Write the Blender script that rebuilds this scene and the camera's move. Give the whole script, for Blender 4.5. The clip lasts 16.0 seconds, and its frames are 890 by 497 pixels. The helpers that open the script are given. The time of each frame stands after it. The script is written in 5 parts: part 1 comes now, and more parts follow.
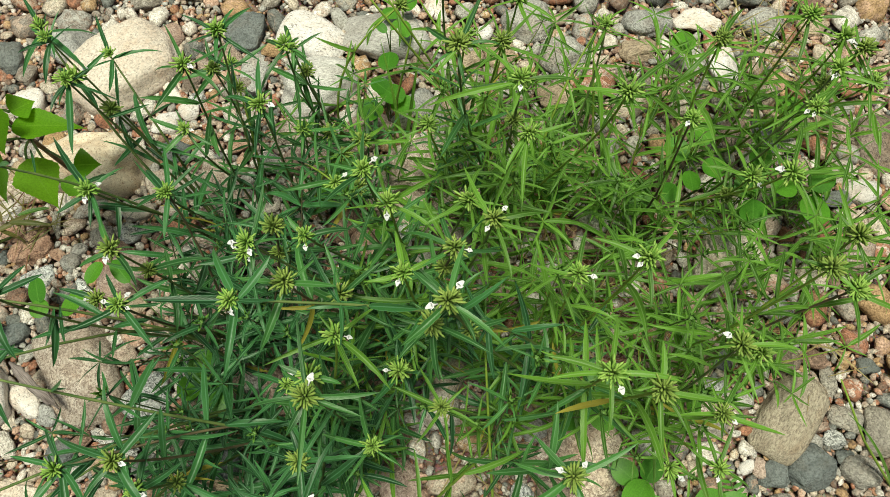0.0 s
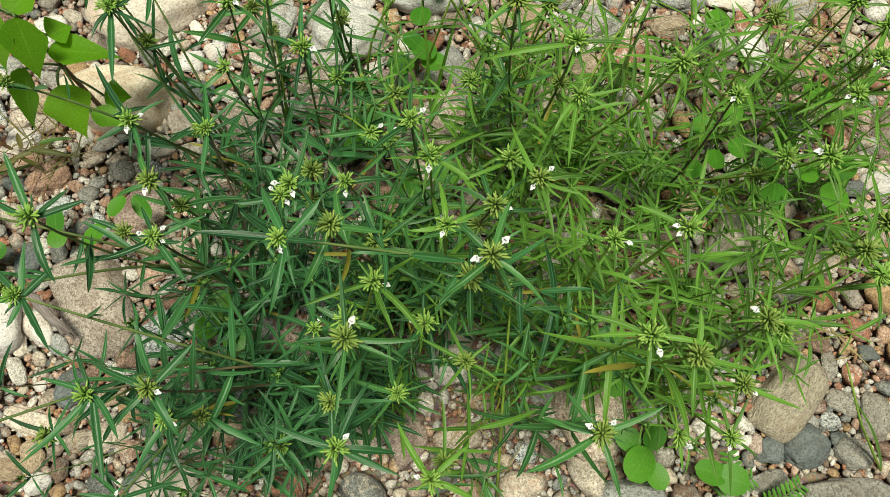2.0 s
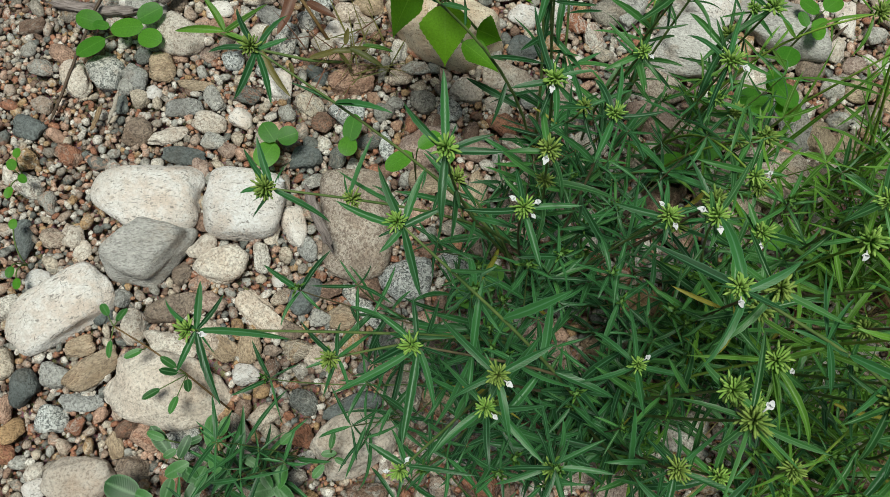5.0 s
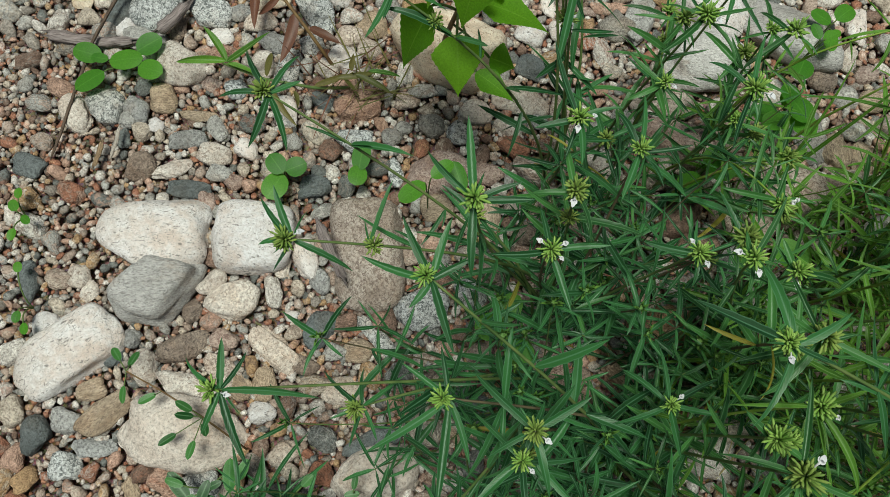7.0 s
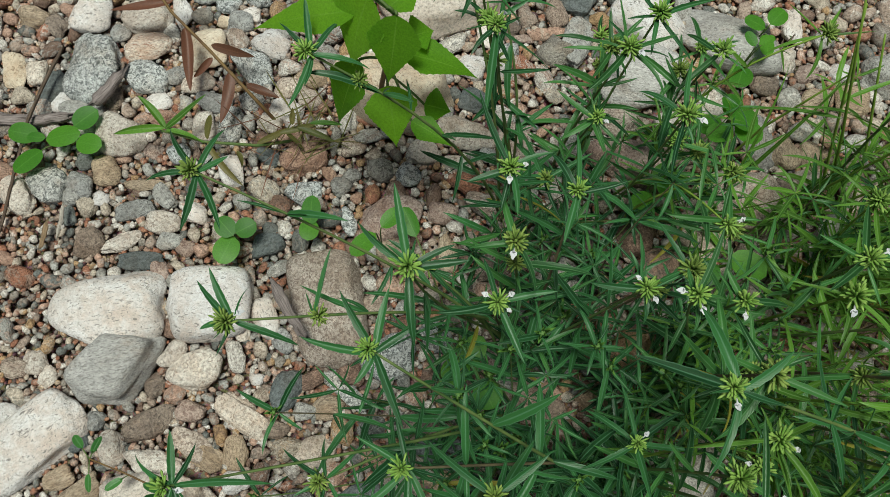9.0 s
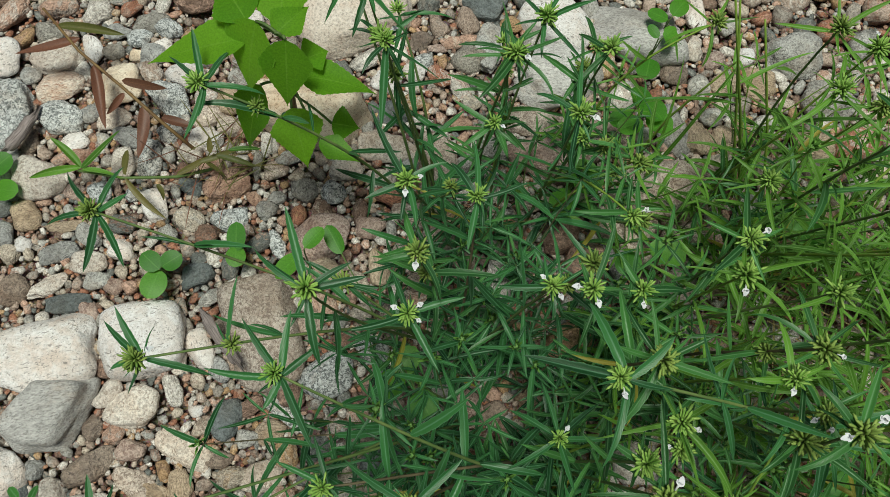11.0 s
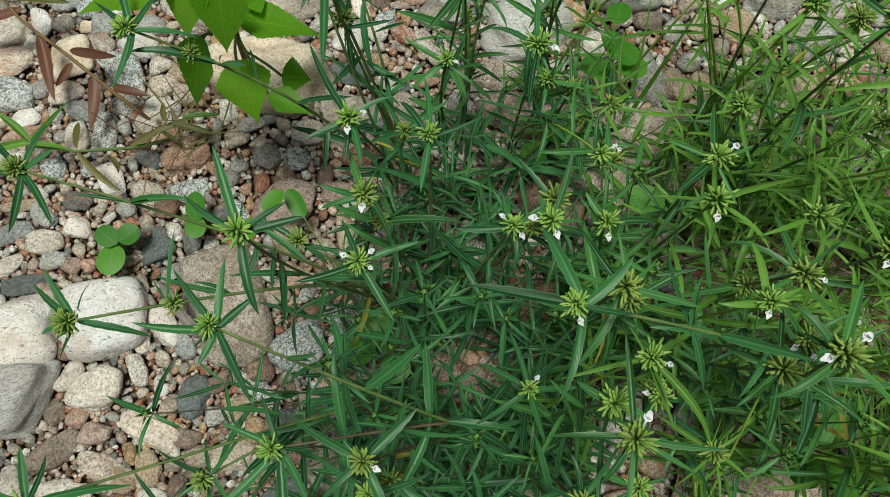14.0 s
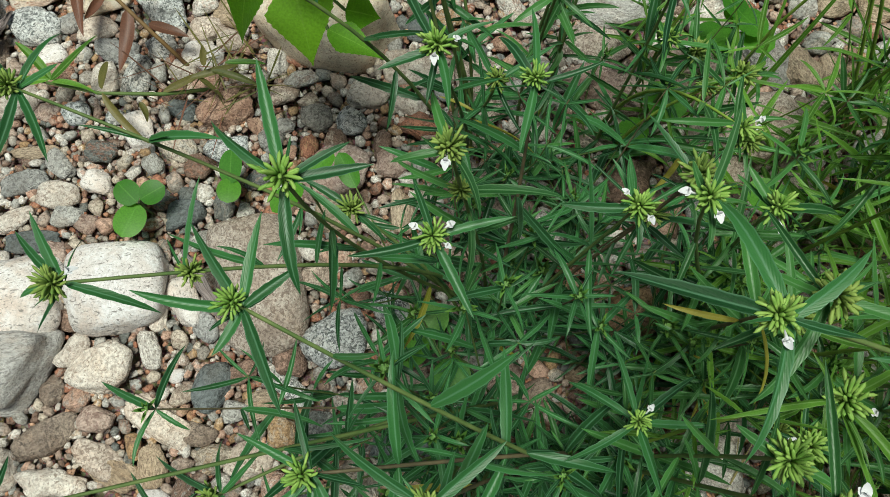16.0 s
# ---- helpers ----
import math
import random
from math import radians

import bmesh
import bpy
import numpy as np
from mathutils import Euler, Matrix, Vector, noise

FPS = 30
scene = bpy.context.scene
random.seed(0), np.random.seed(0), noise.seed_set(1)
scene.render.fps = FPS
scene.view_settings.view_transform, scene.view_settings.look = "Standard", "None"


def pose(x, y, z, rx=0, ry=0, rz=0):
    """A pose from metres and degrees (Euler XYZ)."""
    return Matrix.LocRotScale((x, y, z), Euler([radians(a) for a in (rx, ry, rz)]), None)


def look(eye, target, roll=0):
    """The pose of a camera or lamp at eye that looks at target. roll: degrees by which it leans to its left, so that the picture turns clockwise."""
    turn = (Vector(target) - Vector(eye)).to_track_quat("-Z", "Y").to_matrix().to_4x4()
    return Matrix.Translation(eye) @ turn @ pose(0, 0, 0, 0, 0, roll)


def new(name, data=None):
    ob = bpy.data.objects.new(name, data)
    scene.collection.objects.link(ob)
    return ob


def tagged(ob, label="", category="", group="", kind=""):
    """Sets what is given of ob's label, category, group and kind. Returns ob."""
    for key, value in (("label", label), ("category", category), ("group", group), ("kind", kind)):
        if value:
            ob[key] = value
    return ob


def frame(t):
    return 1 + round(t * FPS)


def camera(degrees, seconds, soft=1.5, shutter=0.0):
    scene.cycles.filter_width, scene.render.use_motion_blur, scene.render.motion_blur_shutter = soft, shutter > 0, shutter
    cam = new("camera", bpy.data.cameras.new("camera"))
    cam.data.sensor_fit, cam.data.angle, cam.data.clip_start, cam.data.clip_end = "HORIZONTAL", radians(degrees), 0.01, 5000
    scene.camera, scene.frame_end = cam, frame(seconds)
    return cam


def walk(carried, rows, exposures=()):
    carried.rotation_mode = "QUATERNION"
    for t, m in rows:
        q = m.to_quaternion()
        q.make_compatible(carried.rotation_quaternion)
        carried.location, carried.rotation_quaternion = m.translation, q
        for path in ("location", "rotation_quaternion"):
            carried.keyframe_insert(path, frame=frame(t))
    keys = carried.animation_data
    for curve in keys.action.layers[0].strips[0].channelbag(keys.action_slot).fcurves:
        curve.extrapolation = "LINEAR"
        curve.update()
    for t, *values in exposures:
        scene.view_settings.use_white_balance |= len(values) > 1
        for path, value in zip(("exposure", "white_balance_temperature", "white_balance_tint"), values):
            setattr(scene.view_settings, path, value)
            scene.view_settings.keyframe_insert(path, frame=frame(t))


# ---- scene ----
cam = camera(64.69, 16.0, soft=0.5)
PATH = [
    (0, -0.0019, 0.0022, 0.8210, 18.93, 0.47, 0.16),
    (0.5, -0.0129, -0.0024, 0.8209, 17.60, -0.28, 0.80),
    (1, -0.0271, -0.0068, 0.8199, 16.10, -1.33, 2.26),
    (1.5, -0.0340, -0.0083, 0.8206, 15.82, -1.81, 3.24),
    (2, -0.0409, -0.0098, 0.8230, 16.21, -1.87, 3.83),
    (2.5, -0.0513, -0.0115, 0.8185, 16.67, -1.30, 5.44),
    (3, -0.0717, -0.0133, 0.8170, 16.77, -0.99, 7.88),
    (3.5, -0.1036, -0.0152, 0.8127, 16.69, -1.22, 12.21),
    (4, -0.1538, -0.0203, 0.8006, 15.70, -1.11, 17.58),
    (4.5, -0.2066, -0.0249, 0.7819, 15.06, -1.13, 23.37),
    (5, -0.2557, -0.0251, 0.7648, 14.06, -1.07, 27.07),
    (5.2, -0.2714, -0.0243, 0.7621, 14.20, -1.01, 28.04),
    (7.3, -0.2931, 0.0047, 0.7579, 13.40, -1.13, 24.52),
    (7.5, -0.2933, 0.0081, 0.7565, 13.25, -1.13, 24.17),
    (8, -0.2922, 0.0182, 0.7536, 13.49, -0.92, 23.07),
    (8.5, -0.2861, 0.0321, 0.7554, 14.18, -0.50, 20.88),
    (9, -0.2777, 0.0436, 0.7600, 14.70, -0.69, 18.94),
    (9.5, -0.2693, 0.0465, 0.7630, 15.18, -0.80, 17.34),
    (10, -0.2531, 0.0497, 0.7672, 15.88, -0.95, 15.37),
    (10.2, -0.2466, 0.0495, 0.7687, 15.75, -1.14, 14.03),
    (12.3, -0.2278, 0.0780, 0.7686, 13.52, -1.55, 13.00),
    (12.5, -0.2265, 0.0765, 0.7692, 13.07, -1.44, 13.00),
    (13, -0.2277, 0.0672, 0.7683, 13.20, -1.33, 13.52),
    (13.5, -0.2221, 0.0591, 0.7596, 13.75, -0.83, 13.25),
    (14, -0.1957, 0.0416, 0.7287, 14.86, -0.74, 10.65),
    (14.5, -0.1878, 0.0264, 0.7226, 14.84, -0.78, 10.51),
    (15, -0.1911, 0.0287, 0.7039, 13.55, 0.33, 10.57),
    (15.5, -0.2072, 0.0400, 0.6535, 12.84, 0.12, 11.50),
    (16, -0.2307, 0.0501, 0.6181, 14.93, 0.59, 15.70),
]
EXPOSURES = [(0.0, 0.09, 7450, -5), (3.0, 0.07, 7350, -4), (4.0, -0.1, 6900, -3), (4.8, -0.36, 6650, -2), (9.0, -0.46, 6550, -2), (12.0, -0.37, 6650, -3), (14.0, -0.32, 6650, -4), (16.0, -0.16, 6600, -3)]
walk(cam, [(t, pose(*row)) for t, *row in PATH], EXPOSURES)

# ---- light ----
world = bpy.data.worlds.new("overcast_sky")
scene.world = world
world.use_nodes = True
wn = world.node_tree
sky = wn.nodes.new("ShaderNodeTexSky")
sky.sky_type, sky.sun_disc = "NISHITA", False
sky.sun_elevation, sky.sun_rotation = radians(87), radians(119)
sky.air_density, sky.dust_density, sky.ozone_density = 1.0, 4.0, 1.0
wn.links.new(sky.outputs["Color"], wn.nodes["Background"].inputs["Color"])
wn.nodes["Background"].inputs["Strength"].default_value = 0.042
sun = new("sun", bpy.data.lights.new("sun", "SUN"))
sun.data.energy, sun.data.angle, sun.data.color = 4.1, radians(18), (1.0, 0.97, 0.93)
sun.matrix_world = look((0, 0, 5), (0.22, 0.12, 0))


# ---- materials ----
def shader(name):
    mat = bpy.data.materials.new(name)
    mat.use_nodes = True
    return mat, mat.node_tree, mat.node_tree.nodes["Principled BSDF"]


def node(tree, kind, **sets):
    n = tree.nodes.new(kind)
    for key, value in sets.items():
        n.inputs[key.replace("_", " ")].default_value = value
    return n


def ramp(tree, stops, source, blend="LINEAR"):
    n = tree.nodes.new("ShaderNodeValToRGB")
    n.color_ramp.interpolation = blend
    while len(n.color_ramp.elements) < len(stops):
        n.color_ramp.elements.new(0.5)
    for e, (at, c) in zip(n.color_ramp.elements, stops):
        e.position, e.color = at, (*c, 1)
    tree.links.new(source, n.inputs["Fac"])
    return n.outputs["Color"]


def mixed(tree, blend, fac, a, b):
    n = tree.nodes.new("ShaderNodeMix")
    n.data_type, n.blend_type = "RGBA", blend
    for socket, value in ((n.inputs[0], fac), (n.inputs[6], a), (n.inputs[7], b)):
        if isinstance(value, bpy.types.NodeSocket):
            tree.links.new(value, socket)
        elif isinstance(value, tuple):
            socket.default_value = (*value, 1)
        else:
            socket.default_value = value
    return n.outputs[2]


def place(tree, shift=True):
    """Object coordinates, shifted by the object's random number so that no two pieces look alike."""
    coord = tree.nodes.new("ShaderNodeTexCoord")
    if not shift:
        return coord.outputs["Object"]
    info = tree.nodes.new("ShaderNodeObjectInfo")
    add = tree.nodes.new("ShaderNodeVectorMath")
    times = node(tree, "ShaderNodeMath")
    times.operation = "MULTIPLY"
    times.inputs[1].default_value = 37.0
    tree.links.new(info.outputs["Random"], times.inputs[0])
    tree.links.new(coord.outputs["Object"], add.inputs[0])
    tree.links.new(times.outputs[0], add.inputs[1])
    return add.outputs[0]


def texture(tree, kind, vector, out, **sets):
    n = node(tree, kind, **sets)
    tree.links.new(vector, n.inputs["Vector"])
    return n.outputs[out]


def bumped(tree, bsdf, height, strength, distance):
    b = node(tree, "ShaderNodeBump", Strength=strength, Distance=distance)
    tree.links.new(height, b.inputs["Height"])
    tree.links.new(b.outputs[0], bsdf.inputs["Normal"])


def stone_material(name, light, dark, speck, amount, streak=False, grain_scale=240.0, dashes=False):
    """Water-worn stone: mottled body, mineral grains, pits and a little dirt."""
    mat, tree, bsdf = shader(name)
    at = place(tree)
    if streak:
        m = node(tree, "ShaderNodeMapping")
        m.inputs["Scale"].default_value = (0.7, 1.6, 1.6)
        tree.links.new(at, m.inputs["Vector"])
        at = m.outputs[0]
    big = texture(tree, "ShaderNodeTexNoise", at, "Fac", Scale=30.0, Detail=8.0, Roughness=0.72, Distortion=0.5)
    fine = texture(tree, "ShaderNodeTexNoise", at, "Fac", Scale=330.0, Detail=3.0, Roughness=0.65)
    body = ramp(tree, [(0.38, dark), (0.56, light)], big)
    grain = ramp(tree, [(0.36, (0.52, 0.50, 0.48)), (0.48, (1, 1, 1)), (0.64, (1.22, 1.21, 1.2))], fine)
    body = mixed(tree, "MULTIPLY", 0.25 if light[1] > 0.75 else 0.85, body, grain)
    spots = texture(tree, "ShaderNodeTexNoise", at, "Fac", Scale=grain_scale, Detail=4.0, Roughness=0.7, Distortion=1.2)
    mask = ramp(tree, [(0.55 - amount * 0.2, (0, 0, 0)), (0.605 - amount * 0.2, (0.9, 0.9, 0.9))], spots)
    body = mixed(tree, "MIX", mask, body, speck)
    warp = texture(tree, "ShaderNodeTexNoise", at, "Fac", Scale=42.0, Detail=6.0, Roughness=0.72, Distortion=2.6)
    vein = ramp(tree, [(0.45, (0, 0, 0)), (0.485, (0.75, 0.75, 0.75)), (0.51, (0.2, 0.2, 0.2)), (0.57, (0, 0, 0))], warp)
    body = mixed(tree, "MIX", vein, body, mixed(tree, "MIX", 0.6, speck, dark))
    stain = texture(tree, "ShaderNodeTexNoise", at, "Fac", Scale=14.0, Detail=3.0)
    body = mixed(tree, "MULTIPLY", ramp(tree, [(0.5, (0, 0, 0)), (0.75, (0.45, 0.45, 0.45))], stain), body, (0.60, 0.55, 0.48))
    iron = texture(tree, "ShaderNodeTexNoise", at, "Fac", Scale=18.0, Detail=6.0, Roughness=0.7)
    body = mixed(tree, "MULTIPLY", ramp(tree, [(0.52, (0, 0, 0)), (0.63, (0.42, 0.42, 0.42))], iron), body, (0.82, 0.66, 0.54))
    if dashes:
        turn = node(tree, "ShaderNodeMapping")
        turn.inputs["Scale"].default_value = (0.6, 1.5, 1.0)
        turn.inputs["Rotation"].default_value = (0, 0, 0.9)
        tree.links.new(at, turn.inputs["Vector"])
        dash = texture(tree, "ShaderNodeTexNoise", turn.outputs[0], "Fac", Scale=210.0, Detail=4.0, Roughness=0.6, Distortion=1.4)
        body = mixed(tree, "MIX", ramp(tree, [(0.585, (0, 0, 0)), (0.63, (0.85, 0.85, 0.85))], dash), body, (0.24, 0.22, 0.20))
    info = tree.nodes.new("ShaderNodeObjectInfo")
    body = mixed(tree, "MULTIPLY", 1.0, body, ramp(tree, [(0, (0.80, 0.81, 0.82)), (0.5, (0.98, 1.0, 1.02)), (1, (1.02, 1.0, 0.97))], info.outputs["Random"]))
    tree.links.new(body, bsdf.inputs["Base Color"])
    bsdf.inputs["Roughness"].default_value = 0.82
    bsdf.inputs["Specular IOR Level"].default_value = 0.3
    both = node(tree, "ShaderNodeMath")
    tree.links.new(fine, both.inputs[0])
    tree.links.new(big, both.inputs[1])
    bumped(tree, bsdf, both.outputs[0], 0.55 if light[1] > 0.6 else 0.8, 0.004)
    return mat


TONES = {
    "white": stone_material("pale_limestone", (0.86, 0.84, 0.825), (0.78, 0.715, 0.67), (0.289, 0.266, 0.245), -0.25, dashes=True),
    "cream": stone_material("cream_stone", (0.782, 0.729, 0.654), (0.598, 0.512, 0.440), (0.261, 0.197, 0.153), -0.05),
    "streak": stone_material("streaked_stone", (0.772, 0.690, 0.593), (0.579, 0.433, 0.338), (0.328, 0.158, 0.102), 0.0, True),
    "smooth": stone_material("smooth_cream_stone", (0.72, 0.655, 0.585), (0.66, 0.57, 0.495), (0.502, 0.420, 0.350), -0.3),
    "layered": stone_material("layered_tan_stone", (0.47, 0.42, 0.335), (0.34, 0.295, 0.23), (0.20, 0.17, 0.135), -0.05, True),
    "buff": stone_material("buff_stone", (0.72, 0.635, 0.55), (0.48, 0.39, 0.32), (0.24, 0.18, 0.145), 0.2),
    "tan": stone_material("tan_stone", (0.62, 0.50, 0.37), (0.43, 0.33, 0.23), (0.232, 0.177, 0.133), 0.05, True),
    "ochre": stone_material("ochre_stone", (0.88, 0.79, 0.64), (0.78, 0.63, 0.47), (0.36, 0.25, 0.165), -0.05),
    "ash": stone_material("ash_grey_stone", (0.67, 0.655, 0.625), (0.53, 0.515, 0.49), (0.261, 0.246, 0.235), -0.05, True),
    "dun": stone_material("dun_stone", (0.425, 0.404, 0.358), (0.280, 0.261, 0.231), (0.145, 0.133, 0.118), 0.12),
    "grey": stone_material("grey_stone", (0.521, 0.522, 0.501), (0.357, 0.355, 0.338), (0.183, 0.177, 0.174), 0.05),
    "slate": stone_material("slate_stone", (0.212, 0.236, 0.234), (0.140, 0.158, 0.156), (0.087, 0.094, 0.093), -0.1),
    "speck": stone_material("speckled_granite", (0.695, 0.719, 0.711), (0.531, 0.542, 0.537), (0.087, 0.099, 0.097), 0.27, False, 260.0),
    "pink": stone_material("pinkish_stone", (0.58, 0.465, 0.40), (0.38, 0.285, 0.245), (0.241, 0.158, 0.133), 0.12),
    "brown": stone_material("brown_stone", (0.386, 0.315, 0.256), (0.241, 0.187, 0.153), (0.116, 0.094, 0.082), 0.05),
    "red": stone_material("red_stone", (0.540, 0.370, 0.280), (0.386, 0.235, 0.170), (0.154, 0.089, 0.071), 0.1),
}
WORDS = {"white": "pale whitish", "cream": "cream-coloured", "streak": "cream brown-streaked", "buff": "buff rough", "smooth": "smooth cream-coloured", "layered": "tan finely layered", "tan": "tan banded", "grey": "grey", "ochre": "ochre-buff", "ash": "ash-grey layered", "dun": "dull grey-brown",
         "slate": "dark slate-grey", "speck": "black-and-white speckled", "pink": "pinkish mottled", "brown": "dull brown", "red": "reddish-brown"}
MIX = [(0.0, (0.772, 0.758, 0.727)), (0.15, (0.618, 0.561, 0.481)), (0.27, (0.482, 0.394, 0.338)), (0.37, (0.347, 0.325, 0.296)), (0.46, (0.454, 0.463, 0.450)), (0.58, (0.193, 0.212, 0.209)),
       (0.66, (0.40, 0.195, 0.130)), (0.75, (0.579, 0.40, 0.32)), (0.85, (0.250, 0.175, 0.140)), (0.93, (0.50, 0.345, 0.20))]
GRIT_MIX = [(0.0, (0.675, 0.640, 0.590)), (0.16, (0.47, 0.26, 0.17)), (0.34, (0.36, 0.165, 0.105)), (0.48, (0.235, 0.155, 0.115)), (0.60, (0.54, 0.35, 0.245)), (0.76, (0.367, 0.340, 0.310)), (0.90, (0.174, 0.150, 0.140))]


def gravel_material(name, island, mix):
    """Mixed river gravel: each piece has its own colour."""
    mat, tree, bsdf = shader(name)
    if island:
        pick = tree.nodes.new("ShaderNodeNewGeometry").outputs["Random Per Island"]
    else:
        pick = tree.nodes.new("ShaderNodeObjectInfo").outputs["Random"]
    at = place(tree, not island)
    k = 1.0 if island else 0.017
    body = ramp(tree, mix, pick, "CONSTANT")
    again = node(tree, "ShaderNodeMath")
    again.operation = "MULTIPLY"
    again.inputs[1].default_value = 7.31
    tree.links.new(pick, again.inputs[0])
    part_of = node(tree, "ShaderNodeMath")
    part_of.operation = "FRACT"
    tree.links.new(again.outputs[0], part_of.inputs[0])
    blotch = texture(tree, "ShaderNodeTexNoise", at, "Fac", Scale=75.0 * k, Detail=7.0, Roughness=0.75, Distortion=1.0)
    body = mixed(tree, "MIX", ramp(tree, [(0.50, (0, 0, 0)), (0.56, (0.6, 0.6, 0.6))], blotch), body, ramp(tree, mix, part_of.outputs[0], "CONSTANT"))
    big = texture(tree, "ShaderNodeTexNoise", at, "Fac", Scale=90.0 * k, Detail=4.0, Roughness=0.65)
    fine = texture(tree, "ShaderNodeTexNoise", at, "Fac", Scale=420.0 * k, Detail=2.0, Roughness=0.6)
    body = mixed(tree, "MULTIPLY", 0.9, body, ramp(tree, [(0.3, (0.6, 0.56, 0.52)), (0.65, (1.2, 1.19, 1.17))], big))
    warp = texture(tree, "ShaderNodeTexNoise", at, "Fac", Scale=120.0 * k, Detail=5.0, Roughness=0.75, Distortion=2.0)
    body = mixed(tree, "MULTIPLY", 0.8, body, ramp(tree, [(0.40, (1.15, 1.15, 1.15)), (0.47, (0.62, 0.58, 0.55)), (0.53, (1, 1, 1)), (0.66, (0.7, 0.66, 0.62))], warp))
    body = mixed(tree, "MULTIPLY", 0.8, body, ramp(tree, [(0.38, (0.5, 0.48, 0.46)), (0.5, (1, 1, 1)), (0.7, (1.25, 1.24, 1.22))], fine))
    tree.links.new(body, bsdf.inputs["Base Color"])
    bsdf.inputs["Roughness"].default_value = 0.8
    bsdf.inputs["Specular IOR Level"].default_value = 0.3
    bumped(tree, bsdf, fine, 0.4, 0.002 / k)
    return mat


def soil_material():
    mat, tree, bsdf = shader("sandy_soil")
    at = place(tree, False)
    big = texture(tree, "ShaderNodeTexNoise", at, "Fac", Scale=9.0, Detail=6.0, Roughness=0.6)
    cells = node(tree, "ShaderNodeTexVoronoi", Scale=330.0)
    tree.links.new(at, cells.inputs["Vector"])
    body = ramp(tree, [(0.3, (0.18, 0.11, 0.08)), (0.55, (0.28, 0.19, 0.14)), (0.75, (0.38, 0.29, 0.22))], big)
    body = mixed(tree, "MIX", 0.35, body, mixed(tree, "MULTIPLY", 1.0, cells.outputs["Color"], (0.42, 0.33, 0.26)))
    tree.links.new(body, bsdf.inputs["Base Color"])
    bsdf.inputs["Roughness"].default_value = 0.95
    bumped(tree, bsdf, cells.outputs["Distance"], 0.8, 0.004)
    return mat


def leaf_material(name, dark, light, rib, gloss=0.5, through_light=0.3, veins_depth=0.08, rib_at=0.1, downy=0.02):
    """A leaf blade: hue changes leaf by leaf and along the blade, paler midrib, light shining through."""
    mat, tree, bsdf = shader(name)
    info = tree.nodes.new("ShaderNodeObjectInfo")
    at = place(tree)
    big = texture(tree, "ShaderNodeTexNoise", at, "Fac", Scale=60.0, Detail=3.0)
    mix = node(tree, "ShaderNodeMath")
    mix.operation = "MULTIPLY_ADD"
    mix.inputs[1].default_value = 0.35
    tree.links.new(big, mix.inputs[0])
    island = tree.nodes.new("ShaderNodeNewGeometry").outputs["Random Per Island"]
    both_random = node(tree, "ShaderNodeMath")
    tree.links.new(info.outputs["Random"], both_random.inputs[0])
    tree.links.new(island, both_random.inputs[1])
    one_random = node(tree, "ShaderNodeMath")
    one_random.operation = "FRACT"
    tree.links.new(both_random.outputs[0], one_random.inputs[0])
    tree.links.new(one_random.outputs[0], mix.inputs[2])
    body = ramp(tree, [(0.1, dark), (1.15, light)], mix.outputs[0])
    uv = tree.nodes.new("ShaderNodeUVMap").outputs[0]
    split = tree.nodes.new("ShaderNodeSeparateXYZ")
    tree.links.new(uv, split.inputs[0])
    line = ramp(tree, [(0.0, (0.55, 0.55, 0.55)), (rib_at, (0.3, 0.3, 0.3)), (rib_at * 2, (0, 0, 0)), (0.78 if rib_at > 0.05 else 0.96, (0, 0, 0)), (1.0, (0.48, 0.48, 0.48))], split.outputs["X"])
    body = mixed(tree, "MIX", line, body, rib)
    fine = texture(tree, "ShaderNodeTexNoise", at, "Fac", Scale=700.0, Detail=2.0)
    body = mixed(tree, "MULTIPLY", 0.5, body, ramp(tree, [(0.35, (0.72, 0.75, 0.7)), (0.65, (1.2, 1.18, 1.15))], fine))
    tree.links.new(body, bsdf.inputs["Base Color"])
    bsdf.inputs["Roughness"].default_value = gloss
    bsdf.inputs["Specular IOR Level"].default_value = 0.26
    bsdf.inputs["Sheen Weight"].default_value = downy
    bsdf.inputs["Sheen Roughness"].default_value = 0.45
    bsdf.inputs["Sheen Tint"].default_value = (0.8, 1.0, 0.85, 1)
    wave = node(tree, "ShaderNodeMath")
    wave.operation = "SINE"
    lift = node(tree, "ShaderNodeMath")
    lift.operation = "MULTIPLY_ADD"
    lift.inputs[1].default_value, lift.inputs[2].default_value = 95.0, 0.0
    veins = node(tree, "ShaderNodeMath")
    veins.operation = "SUBTRACT"
    tree.links.new(split.outputs["Y"], veins.inputs[0])
    part_x = node(tree, "ShaderNodeMath")
    part_x.operation = "MULTIPLY"
    part_x.inputs[1].default_value = 0.22
    tree.links.new(split.outputs["X"], part_x.inputs[0])
    tree.links.new(part_x.outputs[0], veins.inputs[1])
    tree.links.new(veins.outputs[0], lift.inputs[0])
    tree.links.new(lift.outputs[0], wave.inputs[0])
    bumped(tree, bsdf, wave.outputs[0], veins_depth, 0.0008)
    glow = tree.nodes.new("ShaderNodeBsdfTranslucent")
    tint = mixed(tree, "MULTIPLY", 1.0, body, (1.3, 1.35, 0.65))
    tree.links.new(tint, glow.inputs["Color"])
    both = tree.nodes.new("ShaderNodeMixShader")
    both.inputs[0].default_value = through_light
    tree.links.new(bsdf.outputs[0], both.inputs[1])
    tree.links.new(glow.outputs[0], both.inputs[2])
    tree.links.new(both.outputs[0], tree.nodes["Material Output"].inputs["Surface"])
    return mat


